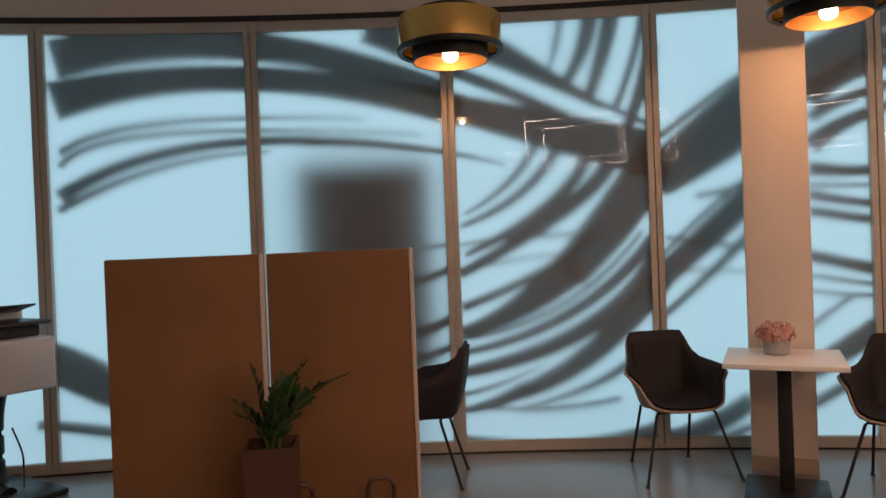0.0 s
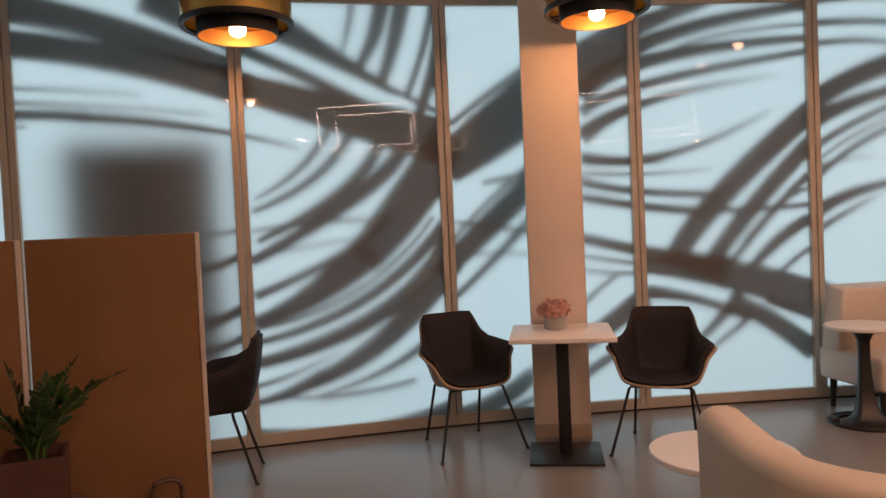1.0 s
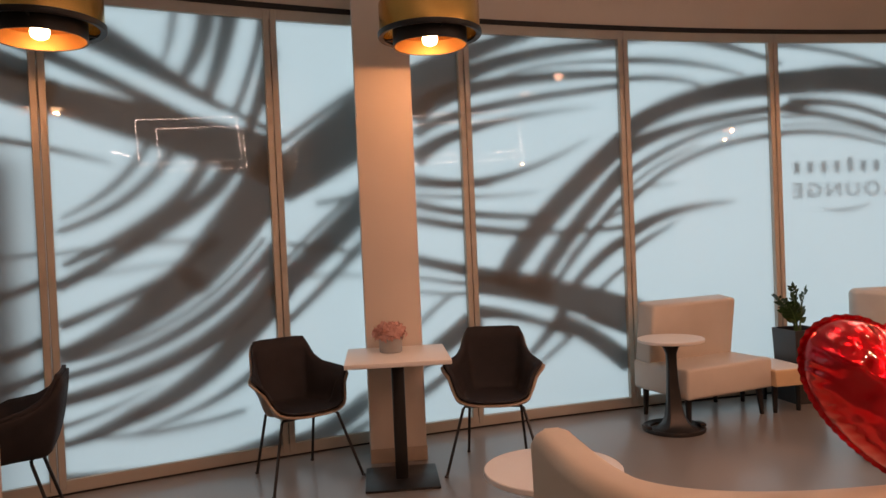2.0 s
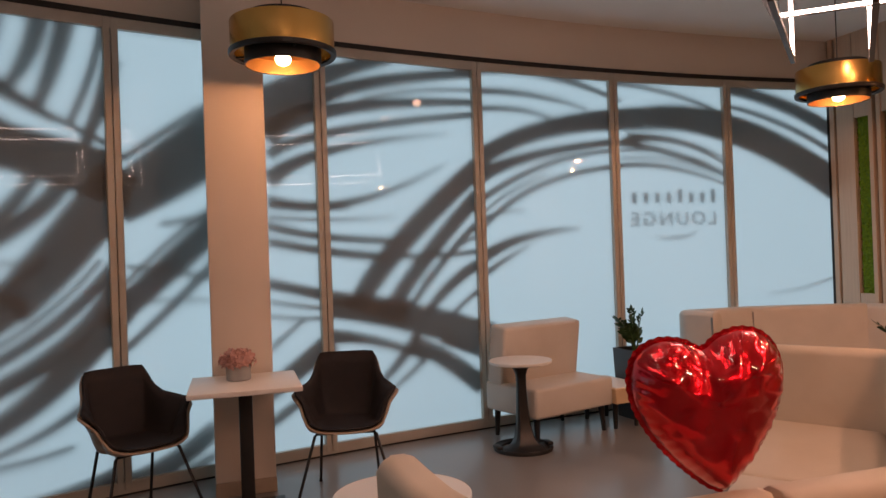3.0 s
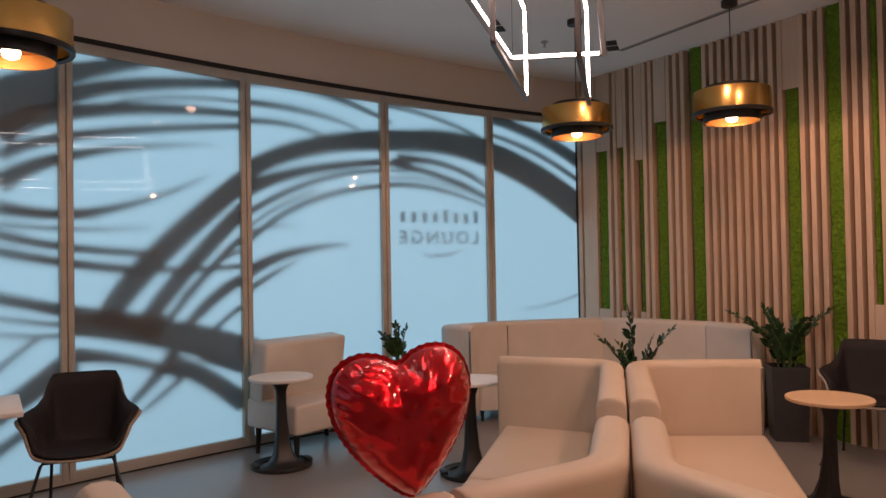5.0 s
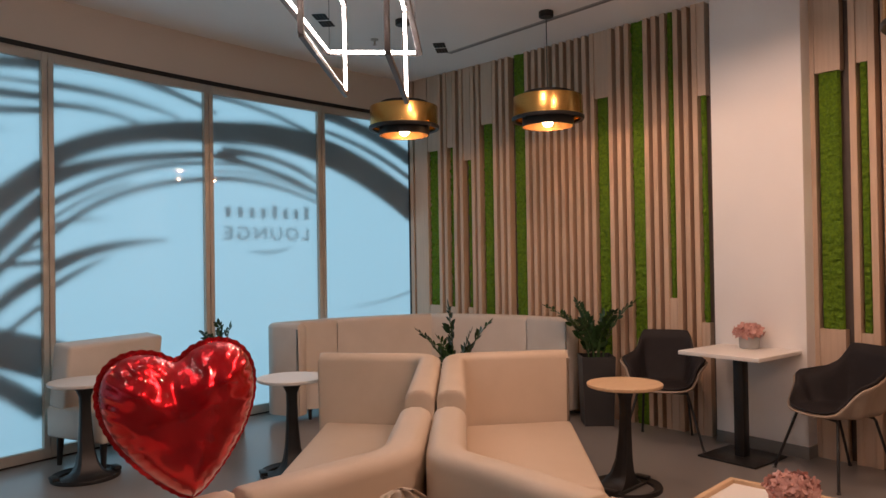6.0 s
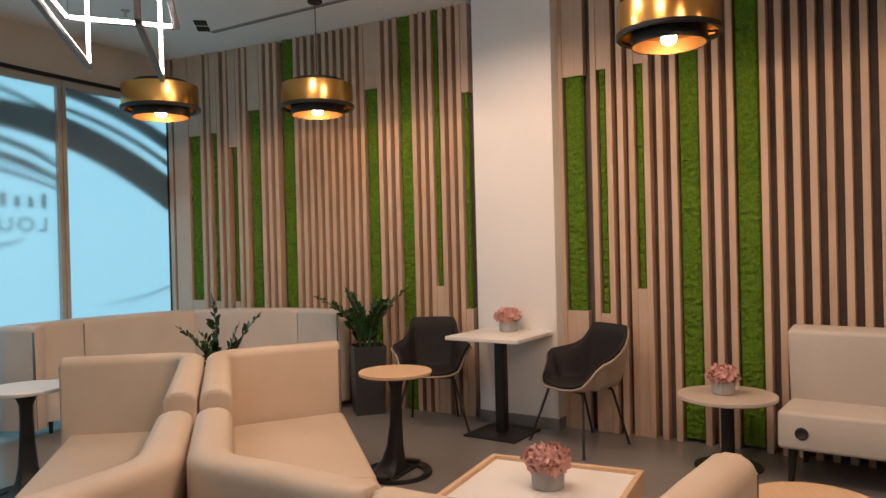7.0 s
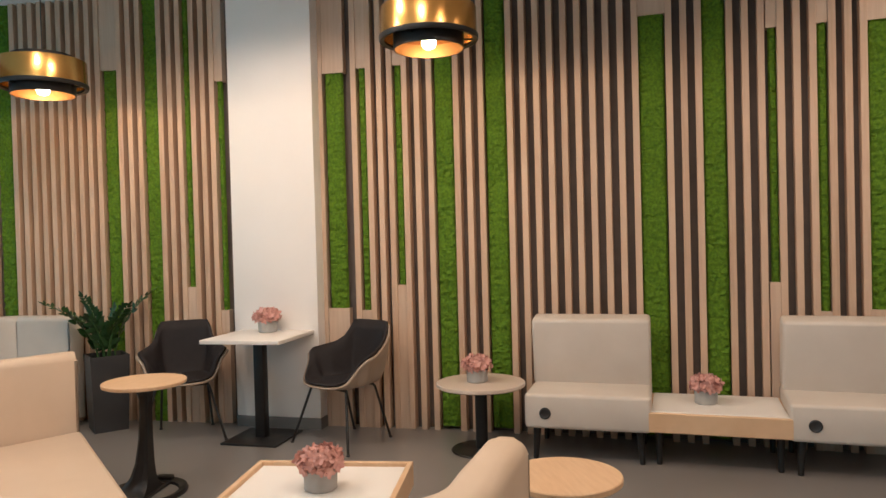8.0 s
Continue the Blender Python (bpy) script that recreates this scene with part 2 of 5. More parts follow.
def tube(pts, r, segs=8, bm=None, r2=None, closed=False):
    bm = bm or bmesh.new()
    pts = [Vector(p) for p in pts]
    rings = []
    n = len(pts)
    for i, p in enumerate(pts):
        if closed:
            d = pts[(i + 1) % n] - pts[i - 1]
        else:
            d = pts[min(i + 1, n - 1)] - pts[max(i - 1, 0)]
        d.normalize()
        side = d.cross(Vector((0, 0, 1)))
        if side.length < 0.05:
            side = d.cross(Vector((0, 1, 0)))
        side.normalize()
        up = side.cross(d)
        rr = r if r2 is None else r + (r2 - r) * i / (n - 1)
        rings.append([bm.verts.new(p + (side * math.cos(2 * math.pi * k / segs) + up * math.sin(2 * math.pi * k / segs)) * rr) for k in range(segs)])
    for a, b in list(zip(rings, rings[1:])) + ([(rings[-1], rings[0])] if closed else []):
        for k in range(segs):
            bm.faces.new((a[k], a[(k + 1) % segs], b[(k + 1) % segs], b[k]))
    if not closed:
        bm.faces.new(rings[0][::-1])
        bm.faces.new(rings[-1])
    bmesh.ops.recalc_face_normals(bm, faces=bm.faces[:])
    return bm


def smooth_path(pts, steps=6):
    """A Catmull-Rom line through the points."""
    pts = [Vector(p) for p in pts]
    out = []
    for i in range(len(pts) - 1):
        a, b, c, d = pts[max(i - 1, 0)], pts[i], pts[i + 1], pts[min(i + 2, len(pts) - 1)]
        for k in range(steps):
            t = k / steps
            out.append(0.5 * ((2 * b) + (c - a) * t + (2 * a - 5 * b + 4 * c - d) * t * t + (3 * b - a - 3 * c + d) * t ** 3))
    return out + [pts[-1]]


def round_corners(pts, r, steps=6):
    """A polyline in plan whose inner corners are rounded."""
    pts = [Vector((p[0], p[1], 0)) for p in pts]
    out = [pts[0]]
    for i in range(1, len(pts) - 1):
        a, b, c = pts[i - 1], pts[i], pts[i + 1]
        k = min(r, (a - b).length * 0.45, (c - b).length * 0.45)
        p, q = b + (a - b).normalized() * k, b + (c - b).normalized() * k
        out += [(1 - t) ** 2 * p + 2 * t * (1 - t) * b + t * t * q for t in [j / steps for j in range(steps + 1)]]
    return out + [pts[-1]]


def wall_sweep(path, thick, z0, z1, soft=0.05, bm=None, steps=5):
    """An upright padded wall along a line in plan, with a rounded top and rounded ends."""
    bm = bm or bmesh.new()
    h = thick / 2
    prof = [(-h, z0), (-h, z1 - soft)]
    prof += [(-h + soft * (1 - math.cos(a)), z1 - soft + soft * math.sin(a)) for a in [math.pi / 2 * k / steps for k in range(1, steps + 1)]]
    prof += [(h - soft * (1 - math.sin(a)), z1 - soft + soft * math.cos(a)) for a in [math.pi / 2 * k / steps for k in range(0, steps + 1)]]
    prof += [(h, z0)]
    pts = [Vector((p[0], p[1], 0)) for p in path]
    rows = []
    n = len(pts)
    for i, p in enumerate(pts):
        d0 = (pts[i] - pts[i - 1]).normalized() if i else (pts[1] - pts[0]).normalized()
        d1 = (pts[i + 1] - pts[i]).normalized() if i < n - 1 else d0
        d = (d0 + d1).normalized()
        nrm = Vector((-d.y, d.x, 0))
        k = 1 / max(0.5, d.dot(d1))
        rows.append([bm.verts.new((p.x + nrm.x * o * k, p.y + nrm.y * o * k, z)) for o, z in prof])
    for a, b in zip(rows, rows[1:]):
        for k in range(len(prof) - 1):
            bm.faces.new((a[k], a[k + 1], b[k + 1], b[k]))
    e0, e1 = bm.faces.new(rows[0]), bm.faces.new(rows[-1][::-1])
    es = [e for f in (e0, e1) for e in f.edges if max(v.co.z for v in e.verts) > z0 + 0.01]
    bmesh.ops.bevel(bm, geom=es, offset=0.018, segments=2, profile=0.5, affect="EDGES")
    bmesh.ops.recalc_face_normals(bm, faces=bm.faces[:])
    return bm


def arc_slab(pt, u0, u1, d0, d1, z0, z1, n=24, bm=None):
    """A slab that follows one of the two arcs."""
    bm = bm or bmesh.new()
    rows = []
    for i in range(n + 1):
        u = u0 + (u1 - u0) * i / n
        rows.append([bm.verts.new(pt(u, d, z)) for d, z in ((d0, z0), (d1, z0), (d1, z1), (d0, z1))])
    for a, b in zip(rows, rows[1:]):
        for k in range(4):
            bm.faces.new((a[k], a[(k + 1) % 4], b[(k + 1) % 4], b[k]))
    bm.faces.new(rows[0][::-1])
    bm.faces.new(rows[-1])
    bmesh.ops.recalc_face_normals(bm, faces=bm.faces[:])
    return bm


# ---- the room ----
NORTH = Vector((7.84, 3.78))
sw, se = Vector((-6.2, -6.6)), wp(11.2, 0, 0).xy
plan = [gp(u, -0.05, 0).xy for u in [-7.2 + 0.5 * k for k in range(28)]] + [NORTH] + [wp(s, -0.05, 0).xy for s in [0.4 * k for k in range(1, 29)]] + [sw, Vector((-6.2, gp(-7.2, 0, 0).y))]
plan = plan[::-1]
floor = part("floor", prism(plan, -0.12, 0.0), M_FLOOR, None, smooth=False)
tagged(floor, "smooth mid-grey vinyl floor with a soft sheen", "floor", kind="structure")
ceiling = part("ceiling", prism(plan, CEIL, CEIL + 0.2), M_CEIL, None, smooth=False)
tagged(ceiling, "white painted plasterboard ceiling with a slot grille", "ceiling", kind="structure")
bulk = part("wall_north", arc_slab(gp, -7.3, 6.72, -0.16, 0.0, 3.035, CEIL, 60), M_PAINT)
tagged(bulk, "cream painted curved bulkhead above the frosted glass", "wall", kind="structure")
wall_e = part("wall_east", arc_slab(wp, -0.02, 11.3, -0.3, -0.03, 0, CEIL, 60), M_BACK)
tagged(wall_e, "dark felt backing wall behind oak slats and moss", "wall", kind="structure")
west = part("wall_west", boxed((-6.4, -6.7, 0), (-6.2, gp(-7.2, 0, 0).y + 0.1, CEIL)), M_PAINT)
tagged(west, "plain cream painted wall", "wall", kind="structure")
south = part("wall_south", boxed((-6.4, -6.8, 0), (se.x + 0.4, -6.6, CEIL)), M_PAINT)
tagged(south, "plain cream painted wall", "wall", kind="structure")

# glass front: panes between mullions, on a sill rail and under a head rail
MULL = [-17.1, -12.74, -8.32, -4.09, 0.29, 4.75, 9.02, 13.37, 17.37, 21.2]
MU = [radians(a) * GR for a in MULL]
MU = [-7.2] + MU
TOPZ, BOTZ = 2.965, 0.06
front = thing("window_1", Matrix(), "curved front of tall frosted glass panes in slim champagne frames", "window", kind="structure")
for a, b in zip(MU, MU[1:]):
    pa, pb = gp(a, -0.03, 0), gp(b, -0.03, 0)
    bm = bmesh.new()
    q = [bm.verts.new((p.x, p.y, z)) for p, z in ((pa, BOTZ), (pb, BOTZ), (pb, TOPZ), (pa, TOPZ))]
    bm.faces.new(q)
    pane = part("pane", bm, M_FROST, front, smooth=False)
for u in MU[1:-1]:
    a = u / GR
    for off in (-0.0235, 0.0235):
        p = gp(u + off, 0, 0)
        bm = boxed((-0.021, -0.05, 0.03), (0.021, 0.012, 3.0), 0.004, 1)
        mul = part("mullion", bm, M_ALU, front)
        mul.matrix_basis = pose(p.x, p.y, 0, rz=180 - math.degrees(a))
part("head_rail", arc_slab(gp, -7.2, MU[-1], -0.05, 0.008, 2.93, 3.0, 60), M_ALU, front)
part("sill_rail", arc_slab(gp, -7.2, MU[-1], -0.05, 0.008, 0.012, 0.085, 60), M_ALU, front)
part("shadow_gap", arc_slab(gp, -7.2, MU[-1], -0.12, 0.022, 3.0, 3.035, 60), M_TRACK, front, "black shadow gap track")
part("floor_track", arc_slab(gp, -7.2, MU[-1], -0.05, 0.012, 0.0, 0.012, 60), M_TRACK, front, "black floor track")
post = part("corner_post", boxed((-0.03, -0.06, 0), (0.03, 0.03, CEIL)), M_TRACK, front)
cp = gp(MU[-1] + 0.02, 0.0, 0)
post.matrix_basis = pose(cp.x, cp.y, 0, rz=-21)

# the lit corridor outside
dusk = part("backdrop", arc_slab(gp, -12.5, 12.5, -2.2, -2.1, -1.2, 5.2, 60), M_DUSK)
tagged(dusk, "evenly lit pale blue corridor light outside the glass", "backdrop", kind="structure")


def swirl(p0, p1, p2, w0, w1, w2):
    """A tapering curved band of film on the outer glass: start, pull and end as (along, height), and three widths."""
    bm = bmesh.new()
    rows = []
    n = 22
    for i in range(n + 1):
        t = i / n
        x = (1 - t) ** 2 * p0[0] + 2 * t * (1 - t) * p1[0] + t * t * p2[0]
        z = (1 - t) ** 2 * p0[1] + 2 * t * (1 - t) * p1[1] + t * t * p2[1]
        dx = 2 * (1 - t) * (p1[0] - p0[0]) + 2 * t * (p2[0] - p1[0])
        dz = 2 * (1 - t) * (p1[1] - p0[1]) + 2 * t * (p2[1] - p1[1])
        k = math.hypot(dx, dz) or 1
        w = (w0 * (1 - t) * (1 - 2 * t) + 4 * w1 * t * (1 - t) + w2 * t * (2 * t - 1)) / 2
        nx, nz = -dz / k * w, dx / k * w
        rows.append([bm.verts.new(gp(x + s * nx, d, min(max(z + s * nz, 0.0), 3.02))) for d in (-0.048, -0.050) for s in (1, -1)])
    for a, b in zip(rows, rows[1:]):
        for f in ((0, 1), (1, 3), (3, 2), (2, 0)):
            bm.faces.new((a[f[0]], a[f[1]], b[f[1]], b[f[0]]))
    bmesh.ops.recalc_face_normals(bm, faces=bm.faces[:])
    return part("swirl", bm, M_FILM, graphic, smooth=False)


graphic = thing("window_graphic", Matrix(), "grey swirling leaf-like film graphic stuck on the outer glass", "window film", kind="structure")
swirl((-3.91, 2.77), (-2.69, 3.06), (-1.27, 2.48), 0.27, 0.206, 0.134)
swirl((-3.92, 2.49), (-2.74, 2.82), (-1.2, 2.35), 0.269, 0.179, 0.234)
swirl((-1.83, 2.93), (-1.23, 2.66), (-1.23, 2.64), 0.186, 0.175, 0.158)
swirl((-3.9, 1.85), (-3.26, 2.26), (-2.17, 2.18), 0.102, 0.074, 0.063)
swirl((-2.25, 2.18), (-1.54, 2.16), (-0.91, 1.97), 0.063, 0.043, 0.015)
swirl((-3.91, 1.76), (-3.25, 2.12), (-2.51, 2.12), 0.055, 0.037, 0.016)
swirl((-3.89, 2.14), (-3.57, 2.43), (-1.86, 2.32), 0.047, 0.033, 0.012)
swirl((-3.89, 2.05), (-3.7, 2.39), (-1.48, 2.2), 0.047, 0.033, 0.012)
swirl((-4.08, 0.81), (-3.87, 0.7), (-3.38, 0.43), 0.217, 0.282, 0.21)
swirl((-4.1, 0.34), (-3.89, 0.32), (-3.39, 0.22), 0.062, 0.078, 0.085)
swirl((-1.52, 1.19), (-1.4, 1.22), (-1.28, 1.29), 0.054, 0.054, 0.046)
swirl((-1.51, 0.84), (-1.38, 0.88), (-1.28, 0.95), 0.078, 0.07, 0.062)
swirl((-1.54, 0.65), (-1.43, 0.68), (-1.28, 0.75), 0.055, 0.055, 0.047)
swirl((-1.49, 1.42), (-1.39, 1.42), (-1.28, 1.45), 0.023, 0.023, 0.023)
swirl((-1.16, 2.86), (-0.72, 2.62), (-0.23, 2.33), 0.237, 0.141, 0.047)
swirl((-1.29, 2.64), (-0.94, 2.5), (-0.46, 2.27), 0.078, 0.085, 0.054)
swirl((-1.3, 2.39), (-0.8, 2.25), (0.1, 1.99), 0.177, 0.254, 0.328)
swirl((-0.5, 2.95), (-0.53, 2.74), (-0.6, 2.58), 0.044, 0.043, 0.012)
swirl((-0.3, 2.97), (-0.33, 2.72), (-0.48, 2.5), 0.12, 0.103, 0.062)
swirl((-0.15, 2.98), (-0.22, 2.65), (-0.34, 2.37), 0.121, 0.103, 0.07)
swirl((0.05, 2.98), (0.01, 2.67), (-0.15, 2.32), 0.045, 0.052, 0.047)
swirl((0.1, 2.74), (0.07, 2.53), (-0.08, 2.17), 0.112, 0.095, 0.07)
swirl((-0.33, 2.4), (-0.13, 2.29), (0.11, 2.18), 0.035, 0.039, 0.039)
swirl((-0.69, 2.11), (-0.84, 1.81), (-1.2, 1.64), 0.054, 0.046, 0.015)
swirl((-0.55, 2.07), (-0.74, 1.72), (-1.22, 1.56), 0.069, 0.061, 0.03)
swirl((-0.36, 2), (-0.46, 1.68), (-1.2, 1.36), 0.085, 0.084, 0.038)
swirl((-0.2, 1.98), (-0.26, 1.72), (-1.24, 1.23), 0.116, 0.107, 0.068)
swirl((0.12, 2.04), (-0.01, 1.72), (-0.51, 1.21), 0.235, 0.309, 0.252)
swirl((-0.45, 1.28), (-0.86, 0.92), (-1.24, 0.83), 0.26, 0.168, 0.076)
swirl((-0.3, 1.51), (-0.52, 1.25), (-1.23, 1), 0.061, 0.057, 0.061)
swirl((-1.23, 1.43), (-0.86, 1.49), (-0.38, 1.47), 0.019, 0.023, 0.019)
swirl((-1.18, 1.26), (-0.9, 1.32), (-0.5, 1.35), 0.011, 0.015, 0.011)
swirl((0, 1.48), (-0.48, 0.87), (-1.24, 0.78), 0.027, 0.031, 0.023)
swirl((0.08, 1.44), (-0.4, 0.82), (-1.25, 0.69), 0.085, 0.077, 0.046)
swirl((0.1, 1.34), (-0.2, 0.73), (-1.26, 0.55), 0.101, 0.123, 0.077)
swirl((0.14, 1.17), (-0.31, 0.59), (-0.85, 0.41), 0.156, 0.155, 0.101)
swirl((-0.8, 0.44), (-1.04, 0.32), (-1.27, 0.29), 0.108, 0.078, 0.039)
swirl((0.12, 0.83), (-0.14, 0.44), (-0.88, 0.29), 0.078, 0.055, 0.016)
swirl((-0.18, 0.35), (-0.66, 0.25), (-1.1, 0.31), 0.032, 0.027, 0.012)
swirl((-1.26, 0.4), (-1.02, 0.44), (-0.69, 0.59), 0.031, 0.027, 0.008)
swirl((0.09, 0.16), (-0.38, -0.02), (-1.28, 0.11), 0.088, 0.063, 0.031)
swirl((0.69, 0.34), (0.33, 0.04), (-0.06, 0.06), 0.123, 0.138, 0.08)
swirl((0.69, 0.16), (0.48, 0.05), (0.28, 0.02), 0.058, 0.057, 0.033)
swirl((0.8, 2.57), (0.41, 2.32), (0.14, 2.11), 0.045, 0.044, 0.043)
swirl((0.81, 2.31), (0.41, 2.03), (0.09, 1.82), 0.408, 0.365, 0.273)
swirl((0.77, 1.86), (0.42, 1.62), (0.11, 1.29), 0.04, 0.035, 0.027)
swirl((0.76, 1.72), (0.29, 1.31), (0.02, 1.07), 0.185, 0.173, 0.14)
swirl((0.73, 1.47), (0.48, 1.2), (0.11, 0.89), 0.072, 0.059, 0.047)
swirl((0.15, 1.43), (0.39, 1.4), (0.74, 1.32), 0.023, 0.028, 0.028)
swirl((0.36, 1.7), (0.56, 1.72), (0.76, 1.79), 0.031, 0.032, 0.032)
swirl((0.27, 1.2), (0.48, 1.21), (0.73, 1.17), 0.016, 0.016, 0.016)
swirl((0.96, 2.46), (1.27, 2.75), (2.1, 2.96), 0.25, 0.16, 0.08)
swirl((0.96, 2.30), (1.2, 2.50), (1.9, 2.72), 0.10, 0.06, 0.01)
swirl((1.1, 2.31), (1.35, 2.77), (2.88, 2.91), 0.108, 0.113, 0.067)
swirl((1.1, 2.28), (1.34, 2.62), (2.89, 2.67), 0.124, 0.104, 0.052)
swirl((1.76, 2.6), (2.13, 2.76), (2.9, 2.77), 0.017, 0.027, 0.024)
swirl((1.1, 2.17), (1.28, 2.38), (2.89, 2.58), 0.083, 0.069, 0.048)
swirl((1.09, 1.99), (1.39, 2.29), (2.58, 2.4), 0.14, 0.064, 0.005)
swirl((1.08, 1.86), (1.66, 1.7), (2.52, 2.15), 0.082, 0.056, 0.009)
swirl((1.08, 1.82), (1.32, 1.79), (1.72, 1.8), 0.037, 0.029, 0.009)
swirl((1.08, 1.74), (1.59, 1.7), (2.07, 1.74), 0.029, 0.021, 0.009)
swirl((1.07, 1.68), (1.46, 1.57), (2.13, 1.55), 0.065, 0.055, 0.053)
swirl((1.07, 1.57), (1.59, 1.46), (2.03, 1.43), 0.061, 0.063, 0.065)
swirl((1.74, 1.05), (1.91, 1.43), (2.87, 2.17), 0.154, 0.184, 0.169)
swirl((2.02, 1.03), (2.26, 1.38), (2.86, 1.94), 0.131, 0.134, 0.131)
swirl((2.17, 1.02), (2.63, 1.56), (2.85, 1.7), 0.053, 0.059, 0.061)
swirl((2.29, 1.21), (2.58, 1.52), (2.84, 1.58), 0.013, 0.023, 0.028)
swirl((2.13, 1.43), (2.5, 1.42), (2.84, 1.45), 0.044, 0.041, 0.042)
swirl((2.33, 0.99), (2.61, 1.28), (2.85, 1.36), 0.072, 0.096, 0.084)
swirl((2.54, 0.94), (2.71, 1.08), (2.84, 1.15), 0.041, 0.041, 0.037)
swirl((1.05, 1.28), (1.52, 1.16), (2.16, 0.99), 0.082, 0.101, 0.221)
swirl((1.53, 1.06), (2.15, 1.01), (2.82, 0.75), 0.126, 0.221, 0.262)
swirl((1.05, 1.15), (1.28, 1.1), (1.55, 1.06), 0.024, 0.029, 0.034)
swirl((1.04, 1.05), (1.27, 1), (1.55, 1), 0.02, 0.025, 0.03)
swirl((1.06, 0.8), (1.22, 0.94), (1.33, 1), 0.037, 0.033, 0.025)
swirl((1.02, 0.5), (1.26, 0.64), (1.54, 0.83), 0.141, 0.15, 0.169)
swirl((1.54, 0.86), (1.9, 0.83), (2.29, 0.64), 0.11, 0.07, 0.072)
swirl((2.19, 0.76), (2.5, 0.62), (2.81, 0.35), 0.116, 0.146, 0.16)
swirl((2.44, 0.76), (2.63, 0.68), (2.82, 0.6), 0.063, 0.055, 0.047)
swirl((2.24, 0.83), (2.14, 0.66), (1.87, 0.44), 0.089, 0.08, 0.035)
swirl((2.33, 0.64), (2.16, 0.52), (1.99, 0.4), 0.041, 0.04, 0.022)
swirl((1.05, 0.29), (1.28, 0.43), (1.58, 0.57), 0.075, 0.067, 0.051)
swirl((2.83, 2.19), (3.35, 2.56), (4.55, 2.61), 0.15, 0.165, 0.215)
swirl((4.55, 2.61), (5.55, 2.73), (6.78, 1.96), 0.215, 0.285, 0.33)
swirl((2.85, 2.06), (3.24, 2.28), (4.24, 2.39), 0.133, 0.084, 0.064)
swirl((2.84, 1.86), (3.46, 2.26), (4.23, 2.31), 0.057, 0.045, 0.032)
swirl((4.17, 2.38), (4.78, 2.37), (5.46, 2.08), 0.042, 0.055, 0.029)
swirl((4.3, 2.39), (4.86, 2.53), (5.46, 2.19), 0.069, 0.056, 0.023)
swirl((2.84, 1.62), (3.32, 2.1), (4.29, 2.17), 0.047, 0.045, 0.043)
swirl((4.35, 2.46), (4.95, 2.47), (5.45, 2.25), 0.03, 0.024, 0.01)
swirl((4.28, 2.31), (4.9, 2.37), (5.45, 2.12), 0.026, 0.02, 0.008)
swirl((4.28, 2.24), (4.85, 2.31), (5.42, 2.05), 0.018, 0.016, 0.006)
swirl((4.23, 2.17), (4.76, 2.24), (5.45, 2), 0.042, 0.039, 0.017)
swirl((2.84, 1.74), (3.11, 1.96), (3.5, 2.09), 0.024, 0.024, 0.015)
swirl((2.84, 1.71), (3.02, 1.78), (3.29, 1.78), 0.028, 0.019, 0.005)
swirl((2.82, 1.36), (3.1, 1.59), (3.82, 1.62), 0.104, 0.073, 0.01)
swirl((2.82, 1.22), (2.99, 1.35), (3.32, 1.49), 0.047, 0.043, 0.005)
swirl((2.84, 2.93), (3.45, 3.04), (4.3, 2.76), 0.063, 0.066, 0.032)
swirl((2.84, 2.77), (3.41, 2.8), (3.94, 2.67), 0.053, 0.045, 0.016)
swirl((2.85, 2.62), (3.27, 2.67), (3.61, 2.56), 0.043, 0.04, 0.015)
swirl((4.21, 2.91), (4.76, 2.92), (5.5, 2.66), 0.032, 0.039, 0.03)
swirl((5.51, 2.91), (6.11, 2.84), (6.71, 2.53), 0.095, 0.136, 0.155)
swirl((5.51, 2.75), (6.12, 2.64), (6.7, 2.32), 0.041, 0.056, 0.058)
swirl((5.9, 0.94), (6.3, 0.95), (6.67, 1.07), 0.006, 0.012, 0.016)
swirl((2.84, 0.8), (3.06, 0.69), (3.53, 0.5), 0.19, 0.146, 0.05)


# ---- sign on the glass, read from behind ----
sign = thing("glass_sign", Matrix(), "grey mirrored lettering stuck on the outer glass", "sign")
SIGN_MID, SIGN_W = 4.84, 1.0


def flat_letters(word, u_mid, z, size, width):
    """Letters of thin film, mirrored because they face outwards."""
    cu = bpy.data.curves.new("letters", "FONT")
    cu.body, cu.size, cu.extrude, cu.align_x, cu.space_character = word, size, 0.002, "CENTER", 1.25
    cu.resolution_u = 3
    tmp = bpy.data.objects.new("letters", cu)
    me = bpy.data.meshes.new_from_object(tmp)
    bpy.data.objects.remove(tmp)
    xs = [v.co.x for v in me.vertices]
    k = width / (max(xs) - min(xs))
    for v in me.vertices:
        v.co = gp(u_mid - v.co.x * k, -0.043 - v.co.z, z + v.co.y * k * 0.85)
    me.flip_normals()
    me.materials.append(M_SIGN)
    ob = new("letters", me)
    ob.parent = sign
    return ob


